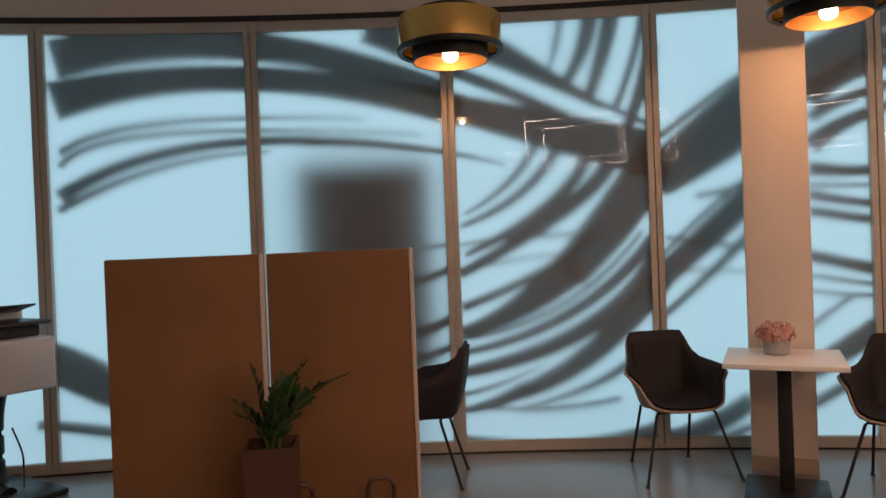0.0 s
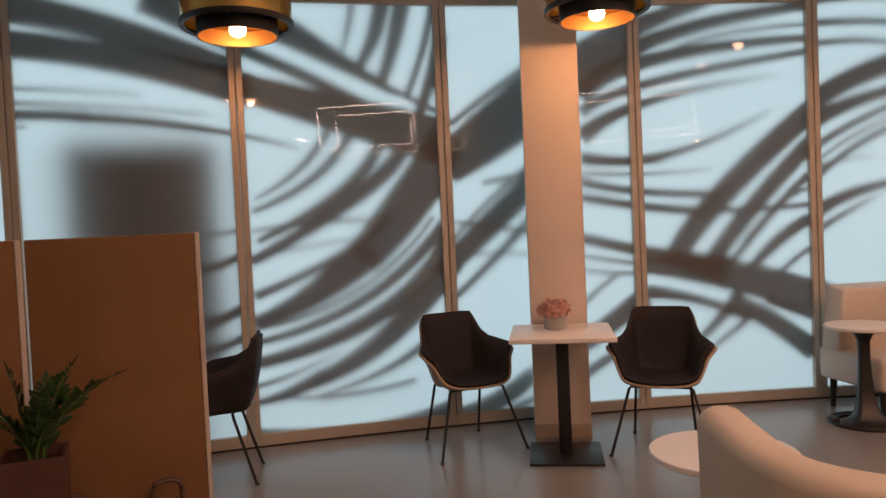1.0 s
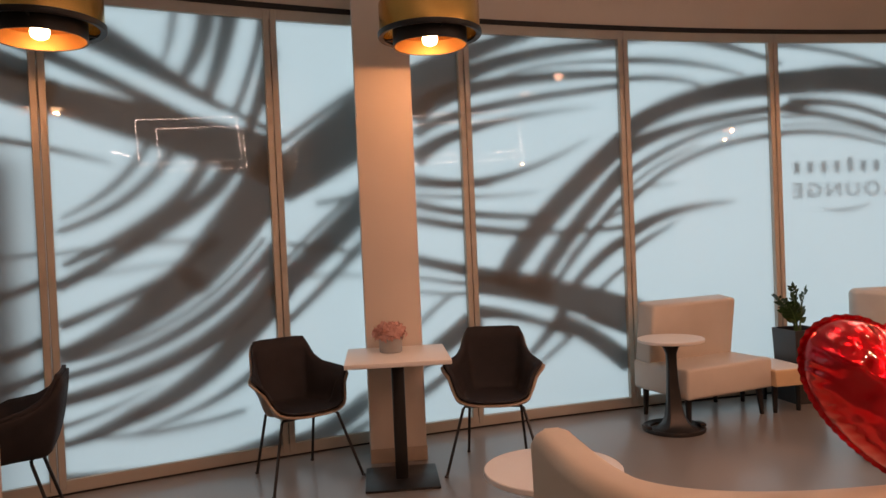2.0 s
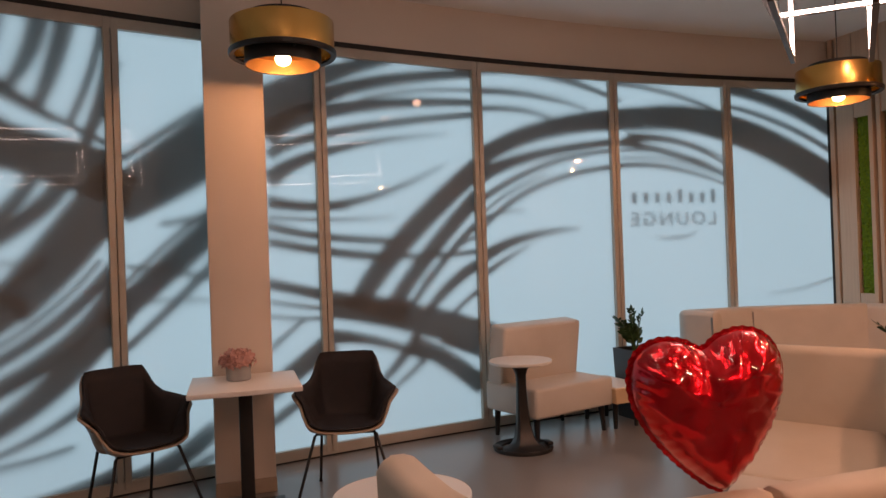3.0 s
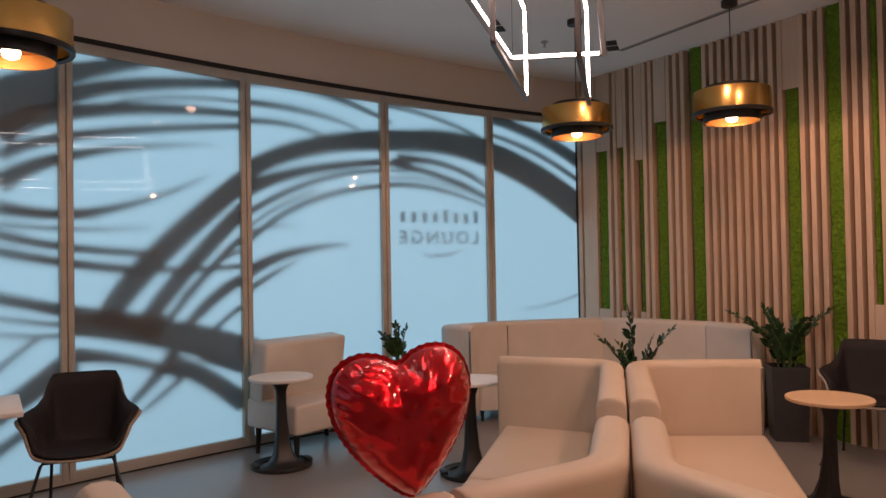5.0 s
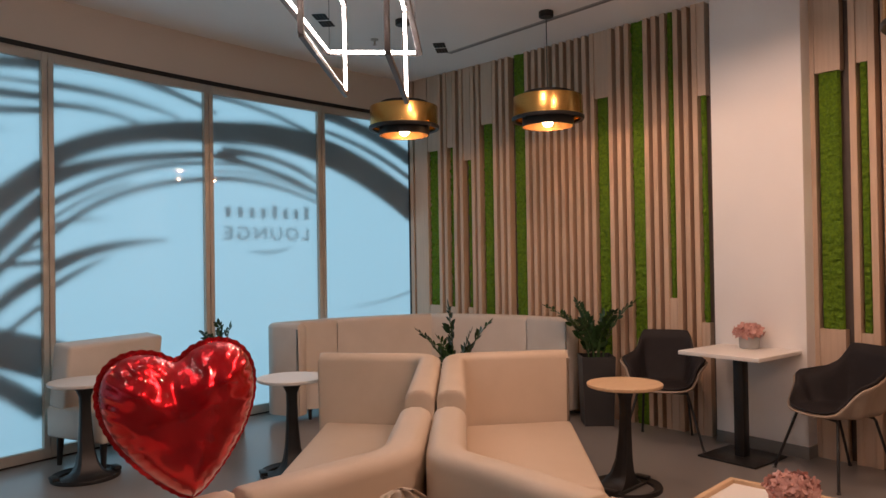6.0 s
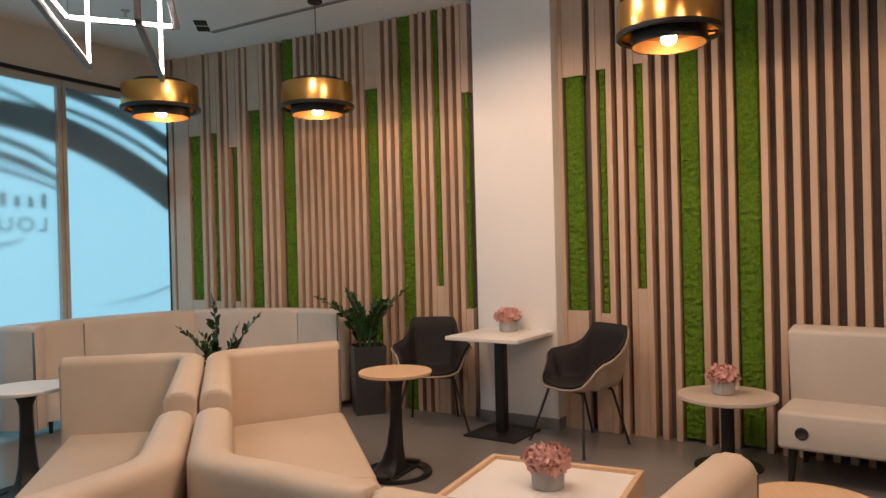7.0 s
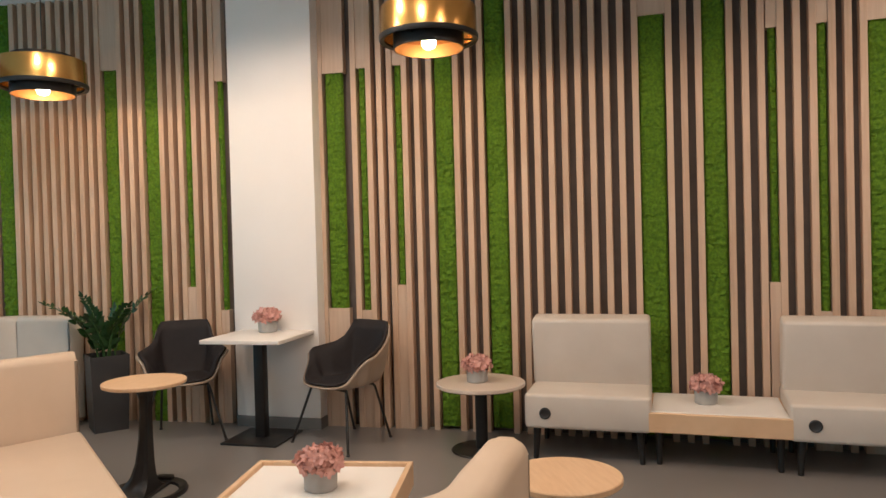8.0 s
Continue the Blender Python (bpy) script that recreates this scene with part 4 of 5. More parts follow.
# ---- tub chairs ----
def tub_chair(m, label, outer=M_SHELL):
    """Bucket armchair facing -y on four splayed tube legs."""
    t = thing("tub_chair", m, label, "chair", "tub chairs")

    KEYS = [(0, 0.0, 0.255, 0.83), (20, 0.115, 0.255, 0.83), (30, 0.168, 0.245, 0.826), (38, 0.188, 0.23, 0.785), (48, 0.203, 0.185, 0.715), (62, 0.232, 0.115, 0.672), (80, 0.278, 0.04, 0.652),
            (96, 0.306, -0.03, 0.640), (105, 0.292, -0.072, 0.622), (114, 0.258, -0.10, 0.582), (124, 0.238, -0.135, 0.53), (138, 0.208, -0.18, 0.474), (152, 0.15, -0.22, 0.45), (166, 0.078, -0.243, 0.445), (180, 0.0, -0.25, 0.445)]

    def rim(a):
        k = abs(a)
        for i in range(len(KEYS) - 1):
            if k <= KEYS[i + 1][0]:
                p, q = KEYS[i], KEYS[i + 1]
                f = (k - p[0]) / (q[0] - p[0])
                x, y, z = (p[c] + (q[c] - p[c]) * f for c in (1, 2, 3))
                return math.copysign(x, a), y, z

    def sheet(grow, drop):
        bm = bmesh.new()
        na, nu = 72, 14
        rows = []
        for i in range(na):
            fx, fy, h = rim(-180 + 360 * i / na)
            wing = max(0.0, min(1.0, (abs(fx) - 0.17) / 0.09)) * max(0.0, min(1.0, (h - 0.47) / 0.12))
            row = []
            for j in range(1, nu + 1):
                u = j / nu
                if u < 0.5:
                    q, z = (0.74 - 0.12 * wing) * u / 0.5, 0.428 + 0.012 * u
                else:
                    v = (u - 0.5) / 0.5
                    plain = 0.74 + 0.26 * math.sin(v * math.pi / 2)
                    flared = 0.62 + 0.18 * math.sin(v * math.pi / 2) + 0.20 * v ** 6
                    q = plain + (flared - plain) * wing
                    z = 0.434 + (h - 0.434) * (1 - math.cos(v * math.pi / 2)) ** 0.9
                row.append(bm.verts.new((fx * q * (1 + grow), fy * q * (1 + grow) + 0.06 * max(0, z - 0.5) * (1 if fy > 0.1 else 0), z - drop)))
            rows.append(row)
        mid = bm.verts.new((0, 0, 0.428 - drop))
        for i in range(na):
            a, b = rows[i], rows[(i + 1) % na]
            bm.faces.new((mid, a[0], b[0]))
            for j in range(nu - 1):
                bm.faces.new((a[j], a[j + 1], b[j + 1], b[j]))
        bmesh.ops.recalc_face_normals(bm, faces=bm.faces[:])
        return bm

    pad = part("upholstery", sheet(0.0, 0.0), M_CHAR, t, angle=75)
    mod = pad.modifiers.new("thick", "SOLIDIFY")
    mod.thickness, mod.offset = 0.016, 0
    sh = part("shell", sheet(0.055, 0.020), outer, t, "moulded outer shell", angle=75)
    mod = sh.modifiers.new("thick", "SOLIDIFY")
    mod.thickness, mod.offset = 0.014, 0
    for sx in (-1, 1):
        for x, y, fx, fy in ((0.17, -0.15, 0.29, -0.25), (0.15, 0.13, 0.19, 0.25)):
            leg = part("leg", tube([(sx * x * 0.4, y, 0.40), (sx * x, y, 0.398), (sx * (x + 0.012), y * 1.03, 0.385), (sx * fx, fy, 0.0)], 0.009, 8), M_BLACK, t)
            part("glide", lathe([(0.012, 0.0), (0.013, 0.008), (0.010, 0.012)], 10, c=(sx * fx, fy)), M_DARKPL, leg)
    return t


tub_chair(pose(1.37, 4.54, 0, 0, 0, 12), "charcoal tub chair with taupe shell facing into the room")
tub_chair(pose(2.50, 4.12, 0, 0, 0, -30), "charcoal tub chair with taupe shell beside a pedestal table")
tub_chair(pose(6.41, 0.79, 0, 0, 0, -84), "charcoal tub chair with taupe shell against the slatted wall")
tub_chair(pose(5.93, -0.37, 0, 0, 0, -141), "charcoal tub chair with taupe shell turned to a table")
# charcoal shell instead of taupe: its backlit shade is put into the colour
tub_chair(pose(-0.17, 4.43, 0, 0, 0, -92), "tub chair half hidden behind a fabric screen, shell blackened to look backlit", M_CHAR)


# ---- plants and flowers ----
def leaf(bm, p, d, up, ln, w):
    s = d.cross(up).normalized()
    tip = p + d * ln
    q = [p, p + d * ln * 0.35 + s * w, p + d * ln * 0.7 + s * w * 0.75, tip, p + d * ln * 0.7 - s * w * 0.75, p + d * ln * 0.35 - s * w]
    ridge = [p + d * ln * 0.35 - up * w * 0.3, p + d * ln * 0.7 - up * w * 0.25]
    v = [bm.verts.new(x) for x in q]
    r = [bm.verts.new(x) for x in ridge]
    for f in ((v[0], v[1], r[0]), (v[1], v[2], r[1], r[0]), (v[2], v[3], r[1]), (v[3], v[4], r[1]), (v[4], v[5], r[0], r[1]), (v[5], v[0], r[0])):
        bm.faces.new(f)


def potted_plant(x, y, turn, label, pot, seed, stems, w=0.14, high=0.58, leaf_size=0.08):
    """Square tapered planter; stems are (dx, dy, rise) from the middle of the soil to each tip."""
    rnd = random.Random(seed)
    t = thing("potted_plant", pose(x, y, 0), label, "plant", "potted plants")
    bm = bmesh.new()
    rows = [[bm.verts.new((sx * k, sy * k, z)) for sx, sy in ((-1, -1), (1, -1), (1, 1), (-1, 1))] for k, z in ((w * 0.86, 0.0), (w, high), (w - 0.012, high), (w - 0.014, high - 0.05))]
    for a, b in zip(rows, rows[1:]):
        for k in range(4):
            bm.faces.new((a[k], a[(k + 1) % 4], b[(k + 1) % 4], b[k]))
    bm.faces.new(rows[0][::-1])
    part("planter", bm, pot, t, smooth=False).matrix_basis = pose(0, 0, 0, 0, 0, turn)
    part("soil", boxed((-w + 0.015, -w + 0.015, high - 0.07), (w - 0.015, w - 0.015, high - 0.045)), M_SOIL, t, smooth=False).matrix_basis = pose(0, 0, 0, 0, 0, turn)
    lv = bmesh.new()
    for dx, dy, rise in stems:
        out = Vector((dx, dy, 0))
        b0 = out * 0.12 + Vector((rnd.uniform(-0.02, 0.02), rnd.uniform(-0.02, 0.02), high - 0.05))
        sag = 0.25 + 0.5 * min(1, out.length / max(rise, 0.1))
        n = max(9, round(math.hypot(out.length, rise) / (0.36 * leaf_size)))
        line = [b0 + out * 0.8 * (s ** 1.7) + Vector((0, 0, (0.93 * rise + 0.05) * (s + sag * 0.5 * s * (1 - s)))) for s in [j / n for j in range(n + 1)]]
        part("stem", tube(line, 0.008, 6, r2=0.003), M_STEM, t)
        for j in range(3, n + 1):
            d = (line[j] - line[j - 1]).normalized()
            side = d.cross(Vector((0.25 * math.sin(seed + dx * 9), 0.25, 1)))
            side = (side if side.length > 0.05 else Vector((0, 1, 0))).normalized()
            side = (Matrix.Rotation(rnd.uniform(-0.5, 0.5), 3, d) @ side).normalized()
            up = side.cross(d).normalized()
            for sgn in (-1, 1):
                dirn = (d * rnd.uniform(0.5, 0.75) + side * sgn * rnd.uniform(0.75, 0.95) + up * rnd.uniform(-0.05, 0.35)).normalized()
                ln = leaf_size * rnd.uniform(0.75, 1.15) * (0.8 + 0.5 * math.sin(math.pi * j / n)) * (1 - 0.25 * (j / n))
                leaf(lv, line[j] + d * 0.01 * sgn, dirn, (up + Vector((rnd.uniform(-0.3, 0.3), rnd.uniform(-0.3, 0.3), 0))).normalized(), ln, ln * rnd.uniform(0.22, 0.28))
        leaf(lv, line[-1], (line[-1] - line[-2]).normalized(), up, 0.07, 0.015)
    part("foliage", lv, M_LEAF, t, "glossy dark green leaflets", angle=80)
    return t


potted_plant(6.80, 1.42, 25, "dark green plant in a tall anthracite planter", M_PLANTER, 3,
             [(0.03, 0.46, 0.43), (-0.05, 0.16, 0.48), (0.05, -0.34, 0.50), (-0.12, -0.22, 0.40), (-0.18, 0.08, 0.32), (0.0, 0.27, 0.34), (-0.10, -0.08, 0.28), (0.10, -0.02, 0.36)])
potted_plant(5.12, 1.93, 25, "dark green plant in a planter behind two sofas", M_PLANTER, 5,
             [(-0.02, 0.04, 0.58), (-0.14, 0.22, 0.40), (0.14, -0.20, 0.45), (0.06, -0.08, 0.38), (-0.05, 0.13, 0.34), (-0.10, -0.16, 0.30)], 0.12, 0.55)
p = gp(4.13, 0.30, 0)
potted_plant(p.x, p.y, -12, "dark green plant in a tall planter beside a side table", M_PLANTER, 12,
             [(-0.20, 0.02, 0.27), (-0.08, -0.04, 0.34), (0.08, 0.0, 0.30), (0.02, 0.06, 0.24), (-0.14, -0.05, 0.19)], leaf_size=0.08)
potted_plant(-0.70, 3.18, 12, "dark green plant in a brown planter before a screen", M_BROWNPOT, 21,
             [(-0.08, 0.04, 0.33), (0.14, 0.02, 0.35), (0.36, -0.03, 0.31), (-0.15, -0.03, 0.20), (0.08, -0.10, 0.25), (-0.08, -0.12, 0.15), (0.20, 0.06, 0.24), (0.02, 0.08, 0.27), (0.12, -0.10, 0.16), (-0.12, 0.05, 0.14)], 0.115, 0.58, 0.066)


def flowers(m, label, seed=4):
    rnd = random.Random(seed)
    t = thing("flower_pot", m, label, "flowers", "pots of pink flowers")
    part("pot", lathe([(0.056, 0.0), (0.062, 0.004), (0.064, 0.075), (0.061, 0.078), (0.057, 0.072), (0.05, 0.06)], 32), M_POT, t, "small grey concrete pot")
    bm = bmesh.new()
    for k in range(95):
        z = 1 - 1.45 * (k + 0.5) / 95
        a = k * 2.39996
        r = math.sqrt(max(0, 1 - z * z))
        n = Vector((r * math.cos(a), r * math.sin(a), z * 0.9)).normalized()
        n = (n + Vector([rnd.uniform(-0.35, 0.35) for _ in range(3)])).normalized()
        lift = rnd.uniform(0.66, 1.04)
        c = Vector((0, 0, 0.104)) + Vector((r * math.cos(a) * 0.083, r * math.sin(a) * 0.083, z * 0.05)) * lift
        s = n.cross(Vector((0.3, 0.2, 1))).normalized()
        b = n.cross(s)
        tw = rnd.uniform(0, 1.5)
        size = rnd.uniform(0.75, 1.2)
        for j in range(5):
            q = tw + j * 2 * math.pi / 5
            d, e, f = (s * math.cos(q + g) + b * math.sin(q + g) for g in (0, 0.75, -0.75))
            cup, fold = rnd.uniform(0.004, 0.018), rnd.uniform(-0.003, 0.006)
            v = [bm.verts.new(x) for x in (c, c + e * 0.015 * size + n * (0.4 * cup + fold), c + (d * 0.75 + e * 0.25) * 0.026 * size + n * cup, c + (d * 0.75 + f * 0.25) * 0.024 * size + n * (cup - 0.003), c + f * 0.015 * size + n * 0.4 * cup)]
            bm.faces.new((v[0], v[1], v[2]))
            bm.faces.new((v[0], v[2], v[3]))
            bm.faces.new((v[0], v[3], v[4]))
    part("blossom", bm, M_PINK, t, "dusty pink hydrangea head", smooth=False)
    part("core", lathe([(0.02, 0.06), (0.05, 0.08), (0.055, 0.105), (0.035, 0.128), (0.01, 0.134)], 16), M_SEPAL, t)
    return t


f0 = flowers(pose(1.883, 4.26, 0.75) @ Matrix.Scale(1.1, 4), "small pink hydrangea in a grey pot on a table")
for x, y, z, s in [(6.32, 0.17, 0.75, 1), (5.47, -1.22, 0.455, 1), (3.83, -0.16, 0.39, 1)]:
    copy_thing(f0, pose(x, y, z, 0, 0, random.uniform(0, 360)))
p = wp(7.02, 0.36, 0.341)
copy_thing(f0, pose(p.x, p.y, p.z))

# ---- heart balloon ----
hb = thing("heart_balloon", pose(2.07, 1.25, 1.026, 0, -6, -34), "shiny red foil heart balloon with crimped seam", "balloon")
HALF = [(0, 42), (16, 36), (52, 12), (108, 0), (160, 13), (195, 48), (212, 100), (212, 150), (199, 208), (172, 270), (130, 335), (80, 395), (34, 440), (0, 460)]
half = smooth_path([(x * 0.00092, 0, 0.186 - z * 0.00087) for x, z in HALF], 10)
loop = half + [Vector((-p.x, 0, p.z)) for p in half[-2:0:-1]]
NH = 216
run = [0.0]
for p, q in zip(loop, loop[1:] + loop[:1]):
    run.append(run[-1] + (q - p).length)
outline = []
for k in range(NH):
    s = run[-1] * k / NH
    i = max(n for n in range(len(loop)) if run[n] <= s)
    outline.append(loop[i].lerp(loop[(i + 1) % len(loop)], (s - run[i]) / (run[i + 1] - run[i])))
rnd = random.Random(9)
crimp = [rnd.uniform(0.4, 1.0) for k in range(NH)]


def puff(x, z):
    """Half thickness of the balloon at a point of its face."""
    d = min(math.hypot(x - p.x, z - p.z) for p in outline)
    f = 1 - math.exp(-d / 0.05)
    return 0.108 * f ** 0.62


bm = bmesh.new()
rings = []
NR = 16
MIDZ = 0.01
for j in range(1, NR + 1):
    q = 1 - (1 - j / NR) ** 1.5
    front, back = [], []
    for k, p in enumerate(outline):
        x, z = p.x * q, MIDZ + (p.z - MIDZ) * q
        edge = max(0.0, (q - 0.80) / 0.20)
        ripple = 0.14 * edge * crimp[k // 6 * 6] * math.sin(k * math.pi / 3 + 0.6) + 0.05 * max(0.0, (q - 0.45) / 0.55) * math.sin(k * math.pi / 9 + 2 * crimp[k // 18 * 18])
        dent = (0.010 * noise.noise(Vector((x * 11, z * 11, 3.0))) + 0.005 * noise.noise(Vector((x * 27, z * 27, 7.0)))) * (1 - q ** 4)
        y = 0.0 if j == NR else puff(x, z) * (1 + ripple) + dent
        front.append(bm.verts.new((x, y, z)))
        back.append(front[-1] if j == NR else bm.verts.new((x, -y, z)))
    rings.append((front, back))
for s in (0, 1):
    c = bm.verts.new((0, puff(0, MIDZ) * (1 if s == 0 else -1), MIDZ))
    for k in range(NH):
        bm.faces.new((c, rings[0][s][k], rings[0][s][(k + 1) % NH]))
    for a, b in zip(rings, rings[1:]):
        for k in range(NH):
            bm.faces.new((a[s][k], b[s][k], b[s][(k + 1) % NH], a[s][(k + 1) % NH]))
bmesh.ops.recalc_face_normals(bm, faces=bm.faces[:])
part("body", bm, M_FOIL, hb, angle=80)
bm = bmesh.new()
rows = []
for w in (0.0, 0.005, 0.009):
    row = []
    for k, p in enumerate(outline):
        t = (outline[(k + 1) % NH] - outline[k - 1]).normalized()
        out = Vector((-t.z, 0, t.x))
        row.append(bm.verts.new(p + out * (w * (1 + 0.15 * math.sin(k * math.pi / 2)) if w else -0.004) + Vector((0, 0.25 * w * crimp[k] * math.sin(k * math.pi / 2), 0))))
    rows.append(row)
for a, b in zip(rows, rows[1:]):
    for k in range(NH):
        bm.faces.new((a[k], a[(k + 1) % NH], b[(k + 1) % NH], b[k]))
part("seam", bm, M_FOIL, hb, angle=25)
part("tail", tube(smooth_path([(0, 0, -0.205), (0.004, 0.004, -0.225), (-0.006, 0.0, -0.245), (0.004, -0.02, -0.27)]), 0.003, 6), M_FOIL, hb)

# ---- screens and printer ----
def screen(m, w, label, feet):
    t = thing("fabric_screen", m, label, "screen", "fabric screens")
    part("panel", boxed((0, -0.02, 0.10), (w, 0.02, 1.43), 0.008, 2), M_PANEL, t)
    part("edge_strip", boxed((w, -0.022, 0.09), (w + 0.022, 0.022, 1.432), 0.004, 1), M_EDGE, t, "pale edge strip")
    for x in feet:
        pts = [(x - 0.06, -0.16, 0.0), (x - 0.06, -0.16, 0.30), (x - 0.045, -0.16, 0.335), (x - 0.015, -0.16, 0.345), (x + 0.03, -0.16, 0.345), (x + 0.055, -0.16, 0.33), (x + 0.065, -0.16, 0.30), (x + 0.065, -0.16, 0.0)]
        part("foot_loop", tube(pts, 0.012, 8), M_BROWNPOT, t)
        part("foot", boxed((x - 0.08, -0.2, 0.0), (x + 0.08, 0.16, 0.02), 0.004, 1), M_BLACK, t)
    part("stile", boxed((0.02, -0.015, 0.02), (0.06, 0.015, 0.12)), M_BLACK, t, smooth=False)
    part("stile", boxed((w - 0.06, -0.015, 0.02), (w - 0.02, 0.015, 0.12)), M_BLACK, t, smooth=False)
    return t


screen(pose(-1.42, 3.12, 0, 0, 0, 25.8), 0.675, "tall brown fabric screen with pale edge", [0.15])
screen(pose(-0.776, 3.43, 0, 0, 0, 14), 0.69, "tall brown fabric screen with pale edge", [0.12, 0.50])

pr = thing("printer", pose(-2.76, 4.16, 0.0, 0, 0, -28), "grey office printer on a black pedestal stand", "printer")
prb = part("body", boxed((-0.30, -0.25, 0.65), (0.25, 0.25, 0.97), 0.02, 3), M_PRINTER, pr)
part("tray_slot", boxed((-0.05, -0.258, 0.68), (0.19, -0.24, 0.715), 0.004, 1), M_DARKPL, prb, "dark paper tray handle")
part("seam", boxed((-0.28, -0.2525, 0.745), (0.235, -0.24, 0.749)), M_DARKPL, prb, smooth=False)
part("recess", boxed((-0.29, -0.22, 0.97), (0.14, 0.22, 1.045), 0.01, 1), M_DARKPL, pr)
part("scanner", boxed((-0.30, -0.25, 1.045), (0.22, 0.25, 1.07), 0.012, 2), M_DARKPL, pr)
part("feeder", boxed((-0.30, -0.18, 1.07), (-0.02, 0.2, 1.15), 0.02, 2), M_PRINTER, pr)
part("feed_tray", boxed((-0.02, -0.15, 0.0), (0.24, 0.17, 0.012), 0.004, 1, pose(-0.04, 0, 1.115, 0, -12)), M_DARKPL, pr)
part("stand_leg", tube(smooth_path([(0.06, 0.0, 0.66), (0.02, 0.0, 0.60), (-0.02, 0.0, 0.45), (-0.02, 0, 0.18), (0.02, 0, 0.06), (0.12, 0.0, 0.03)]), 0.05, 10), M_BLACK, pr)
part("stand_foot", boxed((-0.28, -0.25, 0.0), (0.34, 0.25, 0.04), 0.015, 2), M_BLACK, pr)
part("cable", tube(smooth_path([(-0.02, 0.1, 0.4), (0.05, 0.12, 0.25), (0.0, 0.15, 0.12), (0.10, 0.1, 0.05)]), 0.006, 6), M_BLACK, pr)

# ---- bag against the sofa ----
bag = thing("tote_bag", pose(2.47, 0.83, 0, 0, 0, -28), "soft beige cloth bag leaning on a sofa back", "bag")
bm = bmesh.new()
rows = []
for z, w, dp in ((0.0, 0.15, 0.05), (0.02, 0.16, 0.06), (0.3, 0.155, 0.062), (0.55, 0.14, 0.05), (0.68, 0.12, 0.035), (0.735, 0.095, 0.02), (0.765, 0.05, 0.010), (0.772, 0.02, 0.006)):
    rows.append([bm.verts.new((w * math.cos(2 * math.pi * k / 20) * (1 + 0.05 * math.sin(5 * k + 9 * z)), dp * math.sin(2 * math.pi * k / 20) + 0.012 * math.sin(3 * k + 14 * z), z)) for k in range(20)])
for a, c in zip(rows, rows[1:]):
    for k in range(20):
        bm.faces.new((a[k], a[(k + 1) % 20], c[(k + 1) % 20], c[k]))
bm.faces.new(rows[0][::-1])
bm.faces.new(rows[-1])
part("body", bm, M_CREAM, bag, angle=60)
part("strap", tube(smooth_path([(-0.07, -0.03, 0.70), (-0.06, -0.05, 0.60), (0.0, -0.066, 0.54), (0.06, -0.05, 0.60), (0.07, -0.03, 0.70)]), 0.008, 8), M_SHELL, bag)

# ---- slatted wall: oak slats, boards and moss ----
MOSS = [(0.311, 0.452, 0.92, 2.60), (0.615, 0.655, 0.91, 2.61), (0.869, 0.908, 0.91, 2.45), (1.085, 1.206, 0.0, 2.79), (1.495, 1.630, 0.0, CEIL),
        (2.455, 2.575, 0.0, 2.83), (2.810, 2.940, 0.0, CEIL), (3.154, 3.205, 1.075, CEIL), (3.44, 3.485, 0.89, 2.685),
        (4.335, 4.480, 0.90, 2.68), (4.603, 4.661, 0.885, 2.70), (4.884, 4.941, 1.073, 2.70), (5.190, 5.330, 0.03, CEIL), (5.570, 5.718, 0.03, CEIL),
        (6.640, 6.808, 0.03, 2.88), (7.048, 7.190, 0.03, CEIL), (7.447, 7.497, 1.073, 2.71), (7.733, 7.788, 0.887, 2.707), (8.011, 8.160, 0.90, 2.69)]
cover = thing("wall_cladding", Matrix(), "oak slats and green moss strips covering a curved wall", "wall cladding", kind="structure")
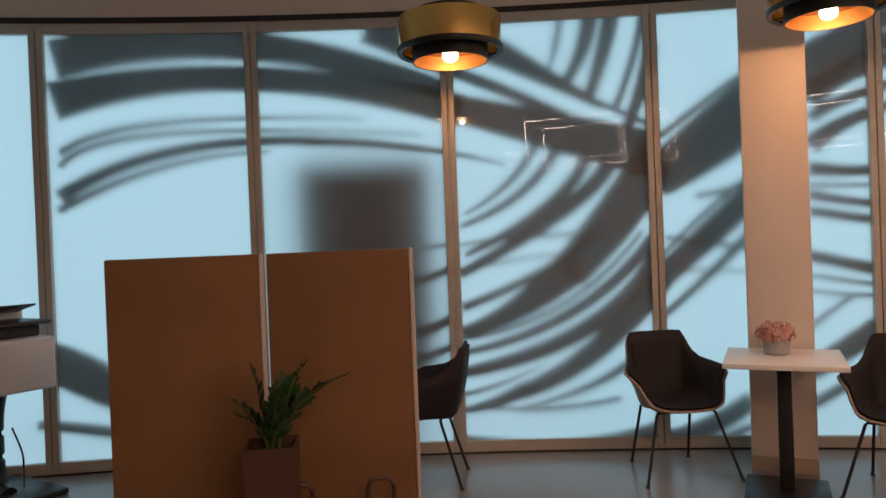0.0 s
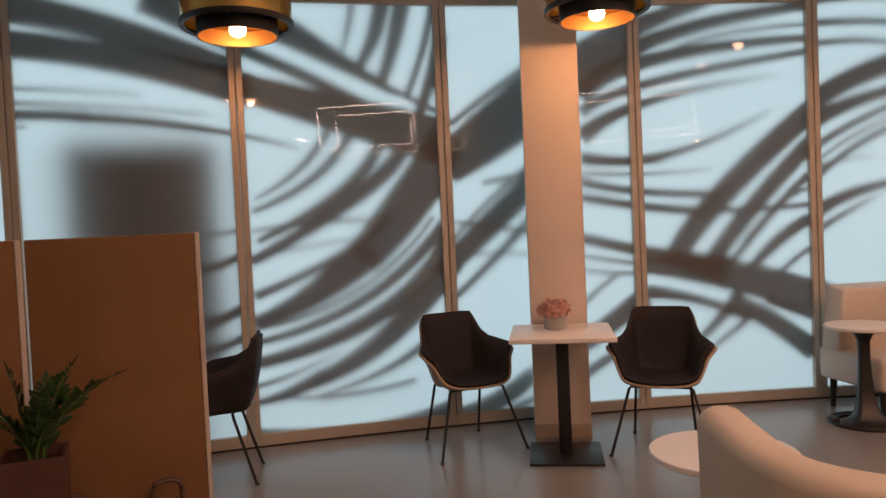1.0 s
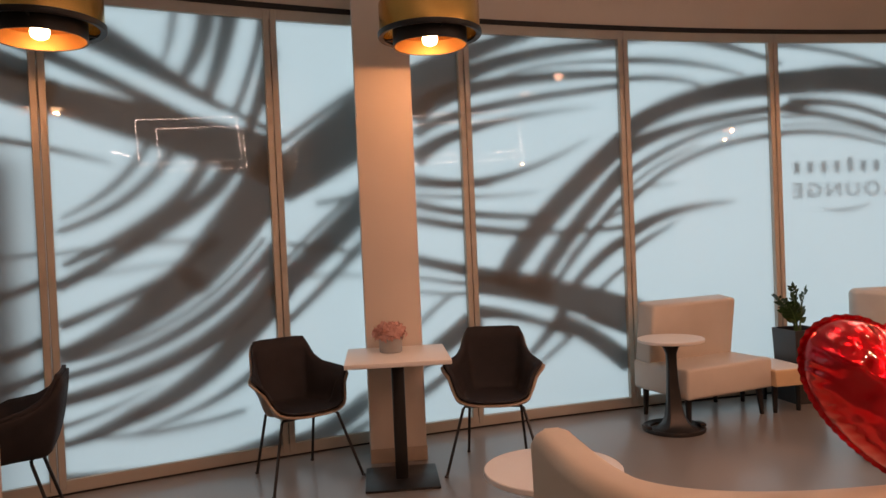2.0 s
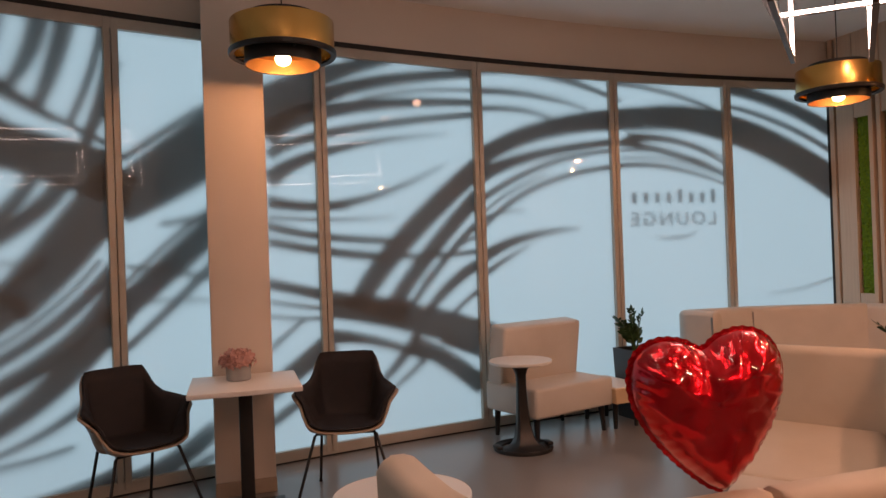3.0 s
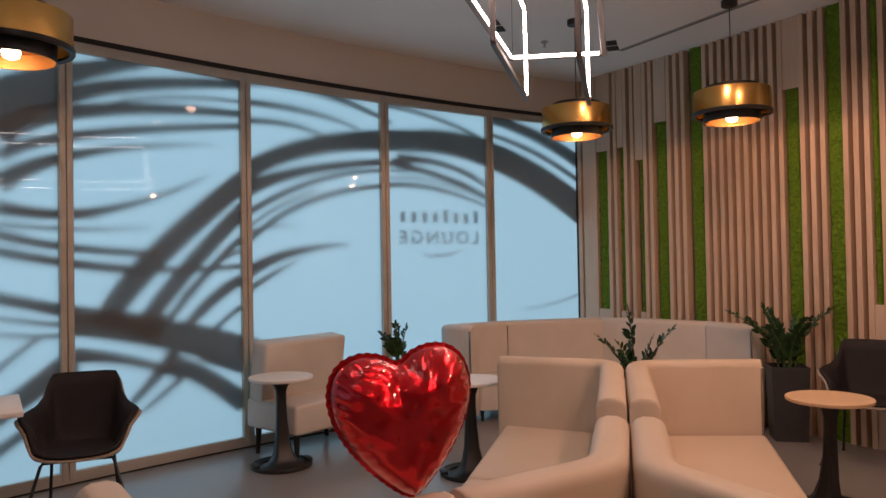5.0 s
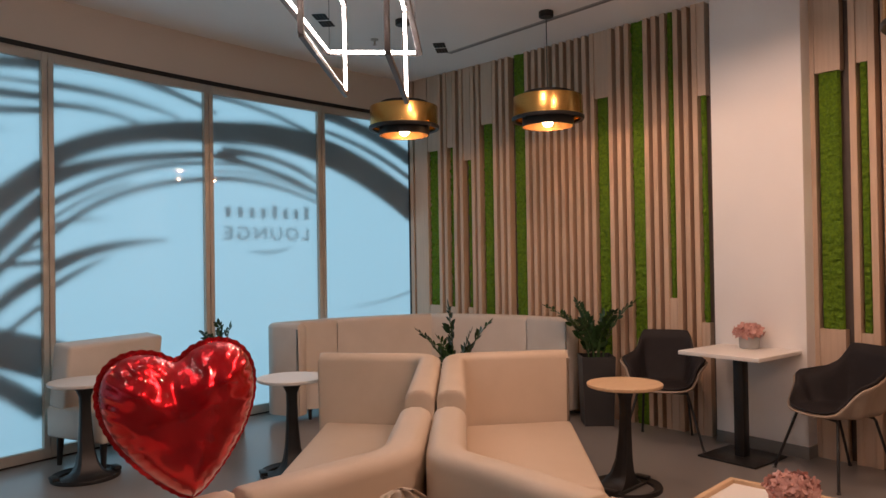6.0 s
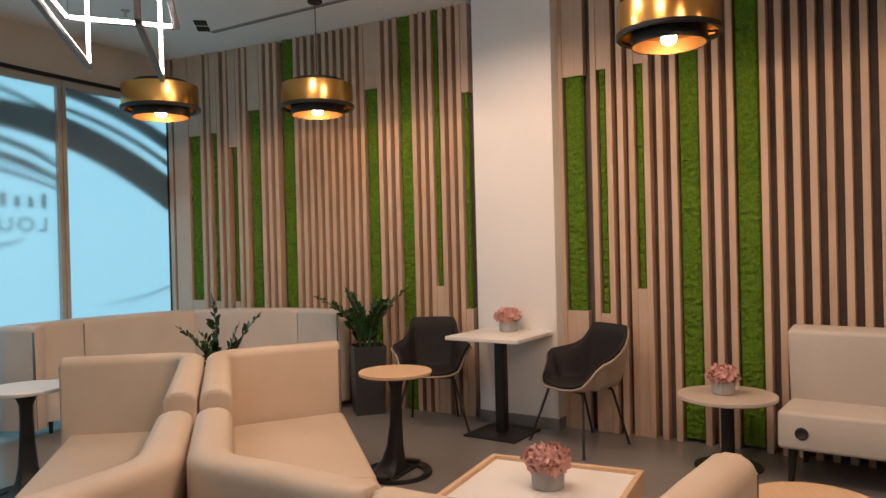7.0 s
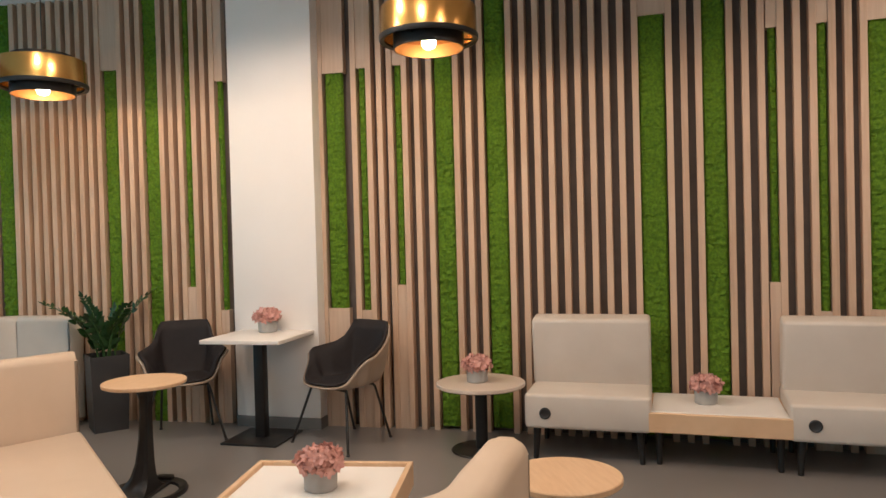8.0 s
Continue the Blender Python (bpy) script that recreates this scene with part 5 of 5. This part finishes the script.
for k, (s0, s1, z0, z1) in enumerate(MOSS):
    bm = bmesh.new()
    ns, nz = max(5, round((s1 - s0) / 0.012)), round((z1 - z0) / 0.012)
    grid = []
    for i in range(ns + 1):
        col = []
        for j in range(nz + 1):
            s, z = s0 + (s1 - s0) * i / ns, z0 + (z1 - z0) * j / nz
            b = 0.8 * noise.noise(Vector((s * 30, z * 32, k * 5.0))) + 0.6 * noise.noise(Vector((s * 70, z * 75, k * 3.0)))
            edge = 0.0 if i in (0, ns) else 1.0
            col.append(bm.verts.new(wp(s, 0.010 + edge * (0.020 + 0.020 * b), z)))
        grid.append(col)
    for i in range(ns):
        for j in range(nz):
            bm.faces.new((grid[i][j], grid[i + 1][j], grid[i + 1][j + 1], grid[i][j + 1]))
    part("moss_strip", bm, M_MOSS, cover, "bright green preserved moss")
    for a, b in ((0.0, z0), (z1, CEIL)):
        if b - a > 0.05:
            part("board", arc_slab(wp, s0 - 0.012, s1 + 0.012, -0.02, 0.045, a, b, 1), M_BOARD, cover, smooth=False)
SLATS = [0.478, 0.562, 0.70, 0.79, 0.955, 1.03, 1.252, 1.337, 1.422] + [1.668 + 0.0838 * k for k in range(10)] + [2.612, 2.697, 2.782, 2.965, 3.046, 3.128, 3.245, 3.328, 3.408]
SLATS += [4.572, 4.690, 4.773, 4.855, 4.968, 5.060, 5.158, 5.358, 5.448, 5.540] + [5.750 + 0.0965 * k for k in range(10)] + [6.838, 6.932, 7.024, 7.216, 7.310, 7.405, 7.520, 7.614, 7.706, 7.815, 7.905, 7.990]
SLATS += [8.20 + 0.096 * k for k in range(28)]
mesh = boxed((-0.0215, -0.055, 0.0), (0.0215, 0.03, CEIL), 0.002, 1)
first = None
for s in SLATS:
    p = wp(s, 0, 0)
    m = pose(p.x, p.y, 0, 0, 0, math.degrees(WA - s / WR) - 90)
    if first is None:
        first = ob = part("slat", mesh, M_SLAT, cover, smooth=False)
    else:
        ob = new("slat", first.data)
        ob.parent = cover
    ob.matrix_basis = m
for s0, s1 in ((0.02, 0.07), (0.10, 0.29), (4.20, 4.32)):
    part("board", arc_slab(wp, s0, s1, -0.02, 0.045, 0.0, CEIL, 1), M_BOARD, cover, smooth=False)
for s0, s1 in ((0.585, 0.60), (0.67, 0.68), (0.84, 0.86), (0.92, 0.93)):
    part("board", arc_slab(wp, s0 - 0.02, s1 + 0.02, -0.02, 0.04, 2.45 if s0 > 0.8 else 2.61, CEIL, 1), M_BOARD, cover, smooth=False)
